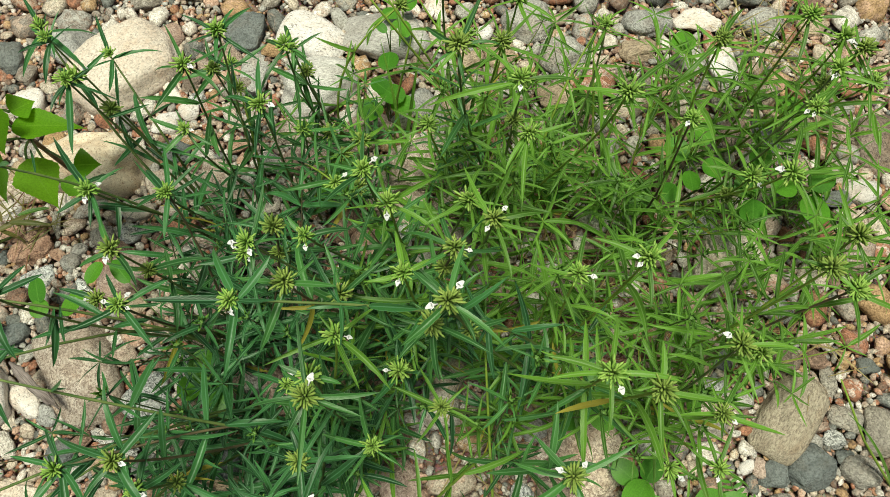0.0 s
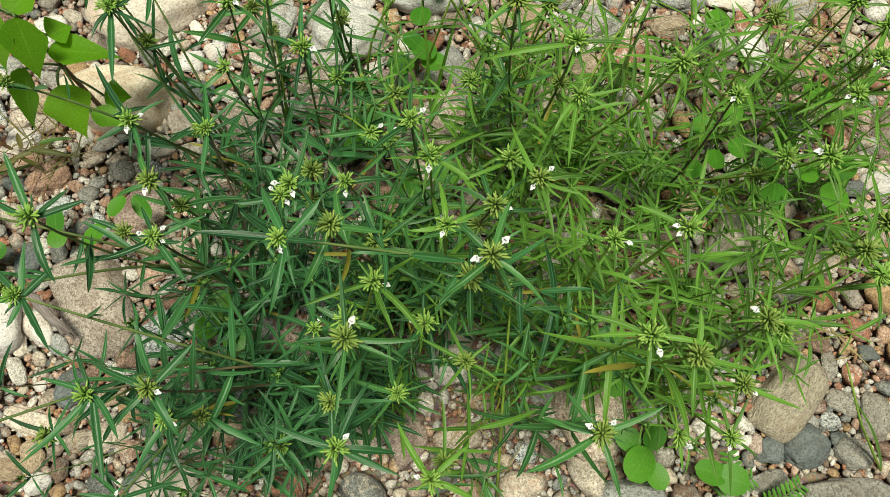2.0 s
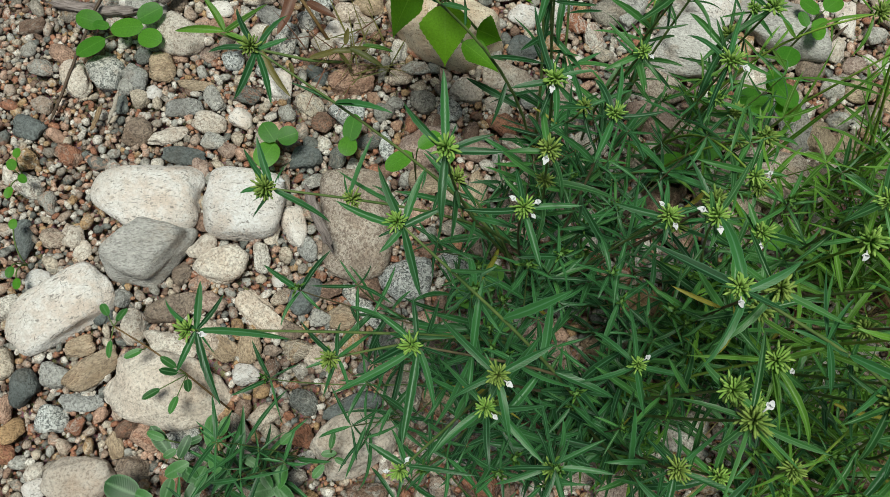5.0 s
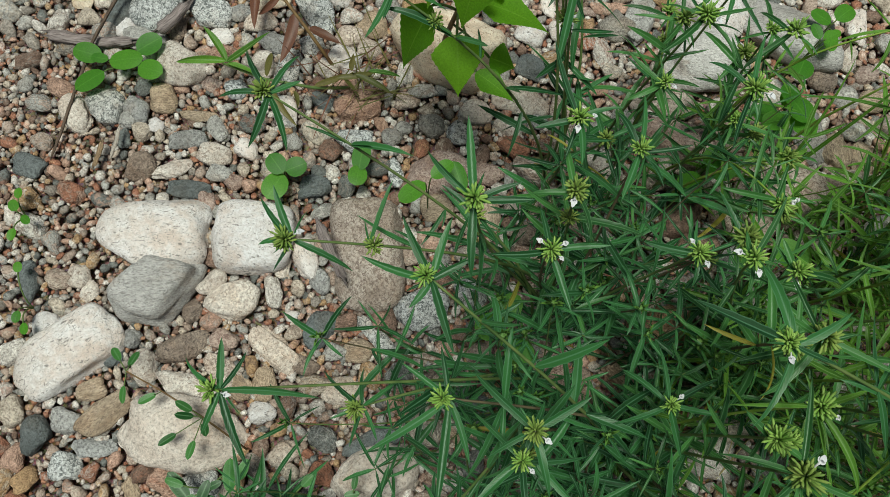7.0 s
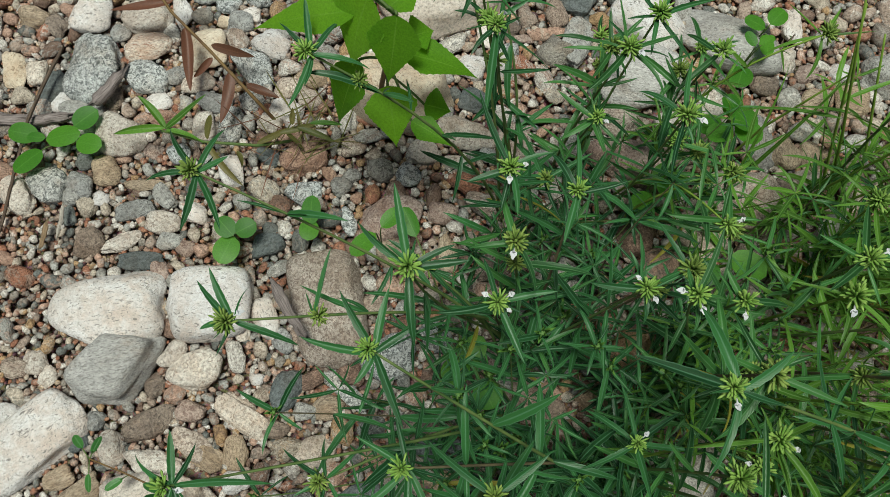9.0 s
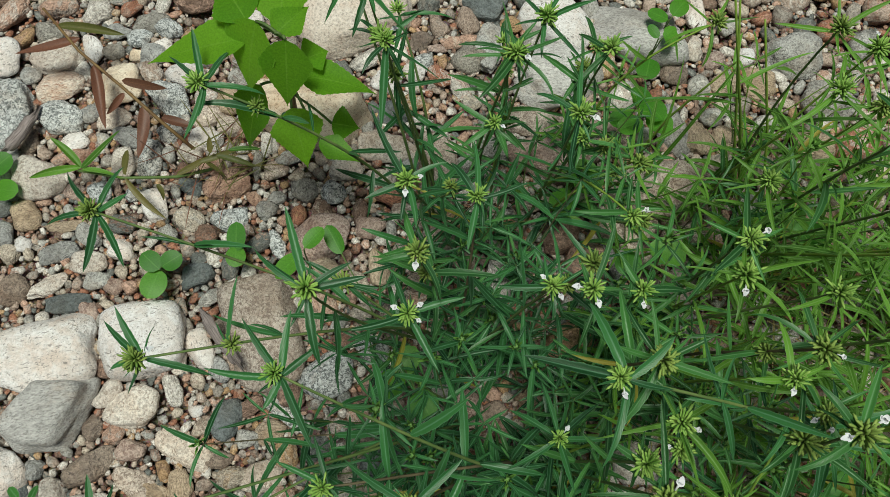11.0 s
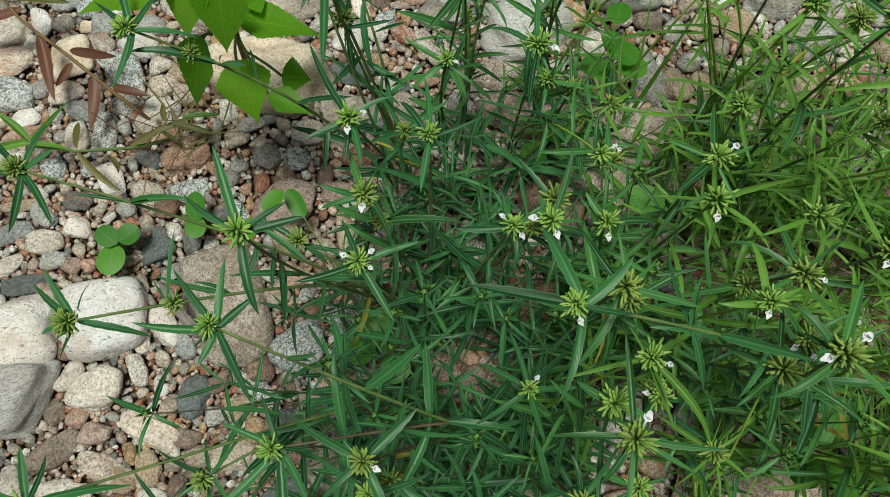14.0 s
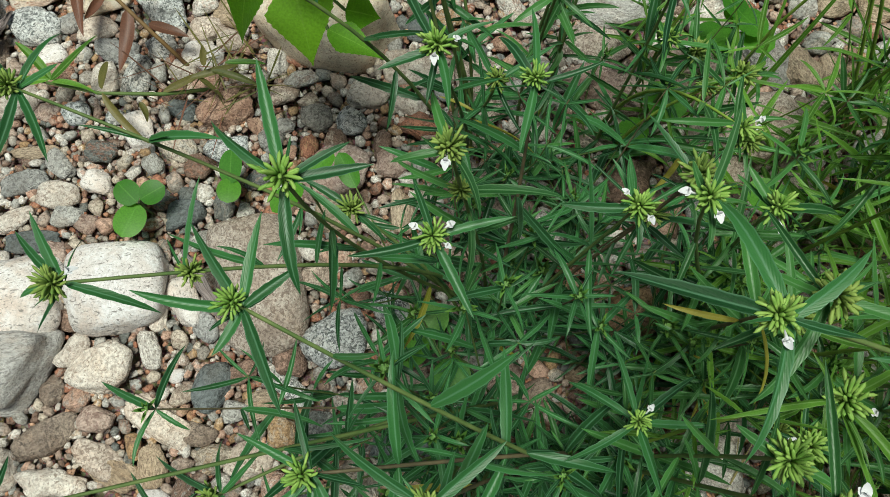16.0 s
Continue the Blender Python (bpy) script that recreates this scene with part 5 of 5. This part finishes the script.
clover([(0.254, 0.368, 0.100, 0.031, 0.026), (0.288, 0.388, 0.100, 0.033, 0.022), (0.294, 0.345, 0.100, 0.028, 0.026), (0.243, 0.320, 0.090, 0.026, 0.022), (0.270, 0.334, 0.090, 0.026, 0.021)])
clover([(0.352, 0.364, 0.090, 0.032, 0.024), (0.329, 0.289, 0.100, 0.038, 0.028), (0.331, 0.328, 0.090, 0.028, 0.024)])
clover([(0.398, 0.294, 0.100, 0.037, 0.031), (0.369, 0.321, 0.100, 0.029, 0.024), (0.411, 0.330, 0.100, 0.035, 0.027)])
clover([(0.213, 0.314, 0.070, 0.042, 0.027), (0.182, 0.334, 0.070, 0.036, 0.024), (0.098, 0.341, 0.100, 0.041, 0.027)])
clover([(0.413, 0.445, 0.060, 0.031, 0.037), (0.293, 0.540, 0.060, 0.031, 0.031)])
clover([(-0.096, 0.428, 0.080, 0.030, 0.022)])
clover([(-0.132, 0.371, 0.060, 0.031, 0.031), (-0.150, 0.334, 0.060, 0.031, 0.025)])
clover([(-0.073, 0.458, 0.070, 0.033, 0.028), (-0.088, 0.470, 0.070, 0.028, 0.022)])
clover([(-0.081, 0.592, 0.050, 0.026, 0.017), (-0.062, 0.568, 0.050, 0.029, 0.017), (-0.058, 0.608, 0.050, 0.026, 0.021)])
clover([(0.090, 0.377, 0.060, 0.034, 0.034), (0.116, 0.338, 0.060, 0.034, 0.029), (0.065, 0.358, 0.060, 0.034, 0.029)])

clover([(-0.074, 0.276, 0.080, 0.028, 0.026), (-0.036, 0.297, 0.080, 0.039, 0.028), (-0.130, 0.356, 0.080, 0.033, 0.033)])
clover([(-0.243, 0.092, 0.080, 0.028, 0.028), (-0.372, 0.232, 0.070, 0.034, 0.017)])
clover([(0.255, 0.089, 0.060, 0.037, 0.016), (0.260, 0.144, 0.060, 0.031, 0.018)])
clover([(-0.270, 0.128, 0.070, 0.024, 0.036), (-0.279, 0.104, 0.070, 0.030, 0.027)])
clover([(0.290, -0.015, 0.050, 0.037, 0.031), (0.267, -0.009, 0.050, 0.037, 0.025)])
clover([(-0.793, 0.011, 0.030, 0.014, 0.011), (-0.773, 0.003, 0.030, 0.013, 0.009), (-0.777, -0.017, 0.030, 0.014, 0.009), (-0.796, 0.025, 0.030, 0.012, 0.009)])
clover([(-0.487, -0.155, 0.060, 0.019, 0.008), (-0.469, -0.165, 0.050, 0.014, 0.008), (-0.451, -0.172, 0.050, 0.015, 0.009), (-0.454, -0.143, 0.050, 0.015, 0.007), (-0.447, -0.125, 0.050, 0.017, 0.008)], LEAF_MID)
clover([(-0.395, -0.134, 0.060, 0.019, 0.009), (-0.372, -0.142, 0.060, 0.020, 0.010), (-0.374, -0.100, 0.060, 0.016, 0.009), (-0.406, -0.163, 0.050, 0.018, 0.010)], LEAF_MID)
clover([(-0.333, -0.081, 0.070, 0.016, 0.006), (-0.331, -0.094, 0.060, 0.015, 0.007), (-0.332, -0.113, 0.060, 0.016, 0.008), (-0.318, -0.095, 0.060, 0.012, 0.006)], LEAF_MID)
clover([(-0.724, -0.089, 0.030, 0.013, 0.009), (-0.710, -0.096, 0.030, 0.013, 0.009), (-0.752, -0.044, 0.030, 0.012, 0.009)])
clover([(-0.492, -0.213, 0.050, 0.036, 0.024), (-0.471, -0.211, 0.050, 0.024, 0.014)], LEAF_MID)
clover([(-0.484, -0.158, 0.050, 0.034, 0.013), (-0.460, -0.153, 0.050, 0.024, 0.010), (-0.455, -0.174, 0.050, 0.026, 0.014), (-0.453, -0.194, 0.050, 0.022, 0.013), (-0.441, -0.173, 0.050, 0.019, 0.013)], LEAF_MID)
clover([(-0.445, -0.129, 0.050, 0.032, 0.013), (-0.420, -0.153, 0.050, 0.027, 0.016), (-0.432, -0.171, 0.050, 0.024, 0.014), (-0.430, -0.185, 0.050, 0.027, 0.014), (-0.436, -0.119, 0.050, 0.021, 0.010)], LEAF_MID)
clover([(-0.369, -0.151, 0.050, 0.027, 0.016), (-0.363, -0.135, 0.050, 0.024, 0.014), (-0.352, -0.147, 0.050, 0.026, 0.014)], LEAF_MID)
for x, y in ((-0.379, -0.145), (-0.411, -0.164), (-0.360, -0.109)):
    undergrowth(x, y, 3)


# ---- small spurge on the pale boulder ----
def spurge():
    herb = tagged(new("small_spurge"), "thin creeping sprig with small oval leaves over a stone", "plant")
    o = Vector((-0.45, -0.107, 0))
    herb.matrix_basis = pose(o.x, o.y, 0)
    line = [Vector(p) - o for p in ((-0.45, -0.107, 0.01), (-0.495, -0.093, 0.05), (-0.54, -0.087, 0.06), (-0.577, -0.084, 0.07))]
    v, f = tube(line, [0.0011, 0.001, 0.0009, 0.0007], 5)
    part("stem", mesh_of("stem", v, f, STEM_RED), herb)
    r = random.Random(2)
    for p in ((-0.599, -0.074), (-0.571, -0.107), (-0.51, -0.098), (-0.484, -0.101), (-0.513, -0.125), (-0.487, -0.124), (-0.515, -0.09), (-0.58, -0.07), (-0.55, -0.10)):
        c = Vector((*p, 0.062)) - o
        root = min(line, key=lambda q: (q - c).length)
        way = (c - root).normalized()
        me = blade(0.019, 0.008, 12, 10, 0, LEAF_MID, "round", 8)
        part("leaf", me, herb, aim(c - way * 0.011, way, r.uniform(-20, 20)))
        v, f = tube([root, root.lerp(c, 0.5), c - way * 0.011], [0.0006] * 3, 4)
        part("stalk", mesh_of("stalk", v, f, STEM), herb)


spurge()


# ---- grasses, straw and feathery leaves ----
def grass(culms, blades, material, stem, label):
    """A grass tuft: culms given by foot and tip, blades by foot, tip and width."""
    foot = Vector(culms[0][0]) if culms else Vector(blades[0][0])
    tuft = tagged(new("grass_tuft"), label, "grass")
    tuft.matrix_basis = pose(foot.x, foot.y, 0)
    o = Vector((foot.x, foot.y, 0))
    r = random.Random(int(4e5 + foot.x * 1e4))
    for a, b in culms:
        a, b = Vector(a) - o, Vector(b) - o
        mid = a.lerp(b, 0.5) + Vector((r.uniform(-1, 1), r.uniform(-1, 1), 0)) * 0.006
        v, f = tube([a, a.lerp(mid, 0.5), mid, mid.lerp(b, 0.5), b], [0.0017, 0.0016, 0.0014, 0.0012, 0.0008], 6)
        part("culm", mesh_of("culm", v, f, stem), tuft)
    for a, b, w in blades:
        a, b = Vector(a) - o, Vector(b) - o
        me = blade((b - a).length * 1.04, w, r.uniform(15, 45), 16, 0, material, "grass", 10)
        part("blade", me, tuft, aim(a, b - a + Vector((0, 0, 0.2 * (b - a).length)), r.uniform(-30, 30)))


def straw(x, y, count, spread, label, material=None):
    """A loose litter of dry blades on the ground."""
    r = random.Random(int(2e5 + x * 1e4))
    litter = tagged(new("dry_grass"), label, "dry grass")
    litter.matrix_basis = pose(x, y, 0.012)
    shapes = [blade(1.0, 0.035, r.uniform(-20, 30), 15, 0, material or STRAW, "grass", 7) for _ in range(4)]
    for _ in range(count):
        a = r.uniform(0, 6.28)
        at = Vector((r.gauss(0, spread), r.gauss(0, spread), r.uniform(0.0, 0.02)))
        part("blade", shapes[r.randrange(4)], litter, aim(at, (math.cos(a), math.sin(a), r.uniform(-0.1, 0.35)), r.uniform(-40, 40)) @ Matrix.Scale(r.uniform(0.03, 0.08), 4))


def feathery(x, y, z, deg, long):
    """A feathery leaf: a thin rib with pairs of small leaflets."""
    herb = tagged(new("feathery_leaf_herb"), "low herb with a feathery bright green leaf", "plant", "feathery herbs")
    herb.matrix_basis = pose(x, y, 0, 0, 0, deg)
    rib = curve((0, 0, -0.003), (0, 0.004, z), (0, long * 0.5, z + 0.008), (0, long, z), 10)
    v, f = tube(rib, [0.0008] * 11, 5)
    part("rib", mesh_of("rib", v, f, STEM), herb)
    leaflet = blade(0.014, 0.0042, 10, 8, 0, ROUND, "round", 6, name="leaflet")
    for i in range(2, 11):
        for s in (-1, 1):
            part("leaflet", leaflet, herb, aim(rib[i], (s, 0.35, 0.1)) @ Matrix.Scale(1.0 - 0.04 * abs(i - 6), 4))


grass([((0.060, 0.403, 0.000), (-0.093, 0.419, 0.340)), ((0.051, 0.408, 0.000), (-0.074, 0.443, 0.300))], [((-0.030, 0.409, 0.200), (-0.106, 0.414, 0.160), 0.0060), ((0.012, 0.408, 0.100), (-0.019, 0.367, 0.050), 0.0065), ((-0.030, 0.429, 0.200), (0.023, 0.465, 0.220), 0.0055), ((0.032, 0.396, 0.060), (0.034, 0.449, 0.120), 0.0069), ((0.049, 0.394, 0.020), (-0.017, 0.433, 0.100), 0.0061)], LEAF_LIGHT, STEM_LIGHT, "tall yellow-green grass culms with long narrow blades")
grass([((0.088, 0.396, 0.000), (-0.037, 0.455, 0.260))], [((0.005, 0.391, 0.150), (-0.005, 0.382, 0.100), 0.0059), ((0.017, 0.389, 0.120), (0.030, 0.431, 0.160), 0.0062), ((0.034, 0.389, 0.100), (-0.035, 0.433, 0.160), 0.0053), ((-0.023, 0.417, 0.200), (-0.071, 0.405, 0.200), 0.0050), ((-0.005, 0.398, 0.180), (0.062, 0.404, 0.120), 0.0056)], LEAF_LIGHT, STEM_LIGHT, "yellow-green grass tuft among the herbs")
grass([((0.046, -0.060, 0.000), (0.026, 0.129, 0.240)), ((0.483, 0.005, 0.000), (0.383, 0.106, 0.120)), ((0.170, 0.342, 0.000), (0.146, 0.442, 0.200)), ((-0.076, 0.417, 0.000), (-0.041, 0.438, 0.220))], [((0.160, 0.343, 0.050), (0.115, 0.414, 0.200), 0.0050), ((0.166, 0.343, 0.050), (0.165, 0.369, 0.200), 0.0050), ((-0.060, 0.394, 0.030), (-0.073, 0.452, 0.180), 0.0057), ((-0.060, 0.394, 0.030), (-0.030, 0.446, 0.200), 0.0057), ((0.471, 0.005, 0.020), (0.401, 0.075, 0.100), 0.0065), ((-0.067, 0.394, 0.030), (-0.100, 0.436, 0.140), 0.0057)], LEAF_LIGHT, STEM_LIGHT, "thin green grass stems among the herbs")
straw(0.416, 0.571, 46, 0.030, "dry straw-coloured grass litter between stones")
straw(0.106, 0.126, 40, 0.030, "dry pale grass litter under the herbs")
straw(0.416, 0.158, 16, 0.025, "few yellowed grass blades on pebbles")
straw(-0.524, 0.318, 30, 0.022, "dry olive blades on gravel", OLIVE)
straw(-0.545, 0.300, 16, 0.020, "withered russet leaves on gravel", RUSSET)
straw(0.141, 0.167, 26, 0.035, "yellow-brown dry grass litter under the herbs")
straw(0.218, 0.217, 22, 0.030, "yellow-brown dry stems lying under the herbs")
straw(0.125, 0.288, 22, 0.030, "thin straw litter under the herbs")
straw(0.017, 0.088, 14, 0.040, "thin dry litter under the herbs")
feathery(0.303, -0.031, 0.03, 10, 0.042)
feathery(0.282, -0.027, 0.03, -69, 0.040)
feathery(0.340, -0.039, 0.03, -54, 0.040)
straw(0.154, 0.226, 22, 0.018, "small withered reddish-brown leaf clump among the herbs", RUSSET)


# ---- sticks ----
def stick(points, radius, tone):
    """A piece of wood with long ridges: twigs roundish, splinters flat, the ends broken to points."""
    r = random.Random(int(1e5 + points[0][0] * 9973))
    pts = [Vector(p) for p in points]
    if len(pts) == 2:
        pts.insert(1, pts[0].lerp(pts[1], 0.5) + Vector((0.002, -0.002, 0.002)))
    rings, sides = [], 14
    for i in range(len(pts) - 1):
        rings += [pts[i].lerp(pts[i + 1], k / 7) for k in range(7)]
    rings.append(pts[-1])
    n = len(rings)
    ridge = [r.uniform(0.72, 1.15) for _ in range(sides)]
    flat = 0.85 if tone == "twig" else 0.5
    verts, uvs, faces, run = [], [], [], 0.0
    wobble = Vector((0, 0, 0))
    for i, p in enumerate(rings):
        way = (rings[min(i + 1, n - 1)] - rings[max(i - 1, 0)]).normalized()
        side = way.cross(Vector((0, 0, 1))).normalized()
        up = side.cross(way)
        if i:
            run += (p - rings[i - 1]).length
        wobble = wobble * 0.7 + Vector((r.uniform(-1, 1), r.uniform(-1, 1), 0)) * radius * 0.14
        taper = min(1.0, 0.35 + 0.3 * min(i, n - 1 - i)) * (1 - 0.25 * i / n) * r.uniform(0.93, 1.07)
        for k in range(sides):
            a = 2 * math.pi * k / sides
            q = radius * taper * ridge[k] * (1 + 0.18 * noise.noise(Vector((k * 0.9, run * 60, radius * 900))))
            end = way * radius * r.uniform(-0.9, 0.9) * (1.6 if i in (0, n - 1) else 0.1)
            verts.append(p + wobble + side * math.cos(a) * q + up * math.sin(a) * q * flat + end)
            uvs.append((abs(k - sides / 2) / sides * 2, run * 3))
    for i in range(n - 1):
        for k in range(sides):
            a, c = i * sides + k, i * sides + (k + 1) % sides
            faces.append((a, c, c + sides, a + sides))
    faces += [tuple(range(sides))[::-1], tuple(range((n - 1) * sides, n * sides))]
    words = {"twig": "thin brown twig lying on pebbles", "drift": "weathered grey driftwood piece on pebbles", "pale": "bleached splinter of wood on pebbles", "tan": "tan wood splinter on gravel"}
    return tagged(new("stick", mesh_of("stick", verts, faces, WOODS[tone], uvs)), words[tone], "stick")


stick([(-0.769, 0.259, 0.022), (-0.754, 0.277, 0.028), (-0.754, 0.311, 0.020)], 0.0080, "drift")
stick([(-0.891, 0.204, 0.012), (-0.851, 0.213, 0.014), (-0.817, 0.225, 0.015), (-0.787, 0.243, 0.013)], 0.0085, "drift")
stick([(-0.486, 0.130, 0.050), (-0.457, 0.106, 0.050), (-0.434, 0.087, 0.045)], 0.0060, "drift")
stick([(-0.287, 0.015, 0.030), (-0.262, 0.001, 0.020)], 0.0030, "pale")
stick([(-0.415, -0.141, 0.010), (-0.386, -0.115, 0.012)], 0.0050, "drift")
stick([(-0.746, 0.141, 0.020), (-0.738, 0.104, 0.015)], 0.0025, "pale")
stick([(-0.753, 0.117, 0.020), (-0.751, 0.086, 0.012)], 0.0030, "tan")
stick([(-0.024, 0.616, 0.020), (-0.037, 0.580, 0.020), (-0.050, 0.555, 0.015)], 0.0018, "twig")
stick([(-0.037, 0.601, 0.025), (-0.042, 0.567, 0.015)], 0.0015, "twig")
stick([(0.051, 0.147, 0.030), (0.104, 0.118, 0.010)], 0.0015, "pale")
stick([(0.065, 0.118, 0.010), (0.128, 0.135, 0.030)], 0.0015, "pale")
stick([(-0.831, 0.316, 0.024), (-0.828, 0.261, 0.026), (-0.824, 0.214, 0.026), (-0.814, 0.158, 0.020), (-0.807, 0.111, 0.012), (-0.800, 0.076, 0.010)], 0.0024, "twig")
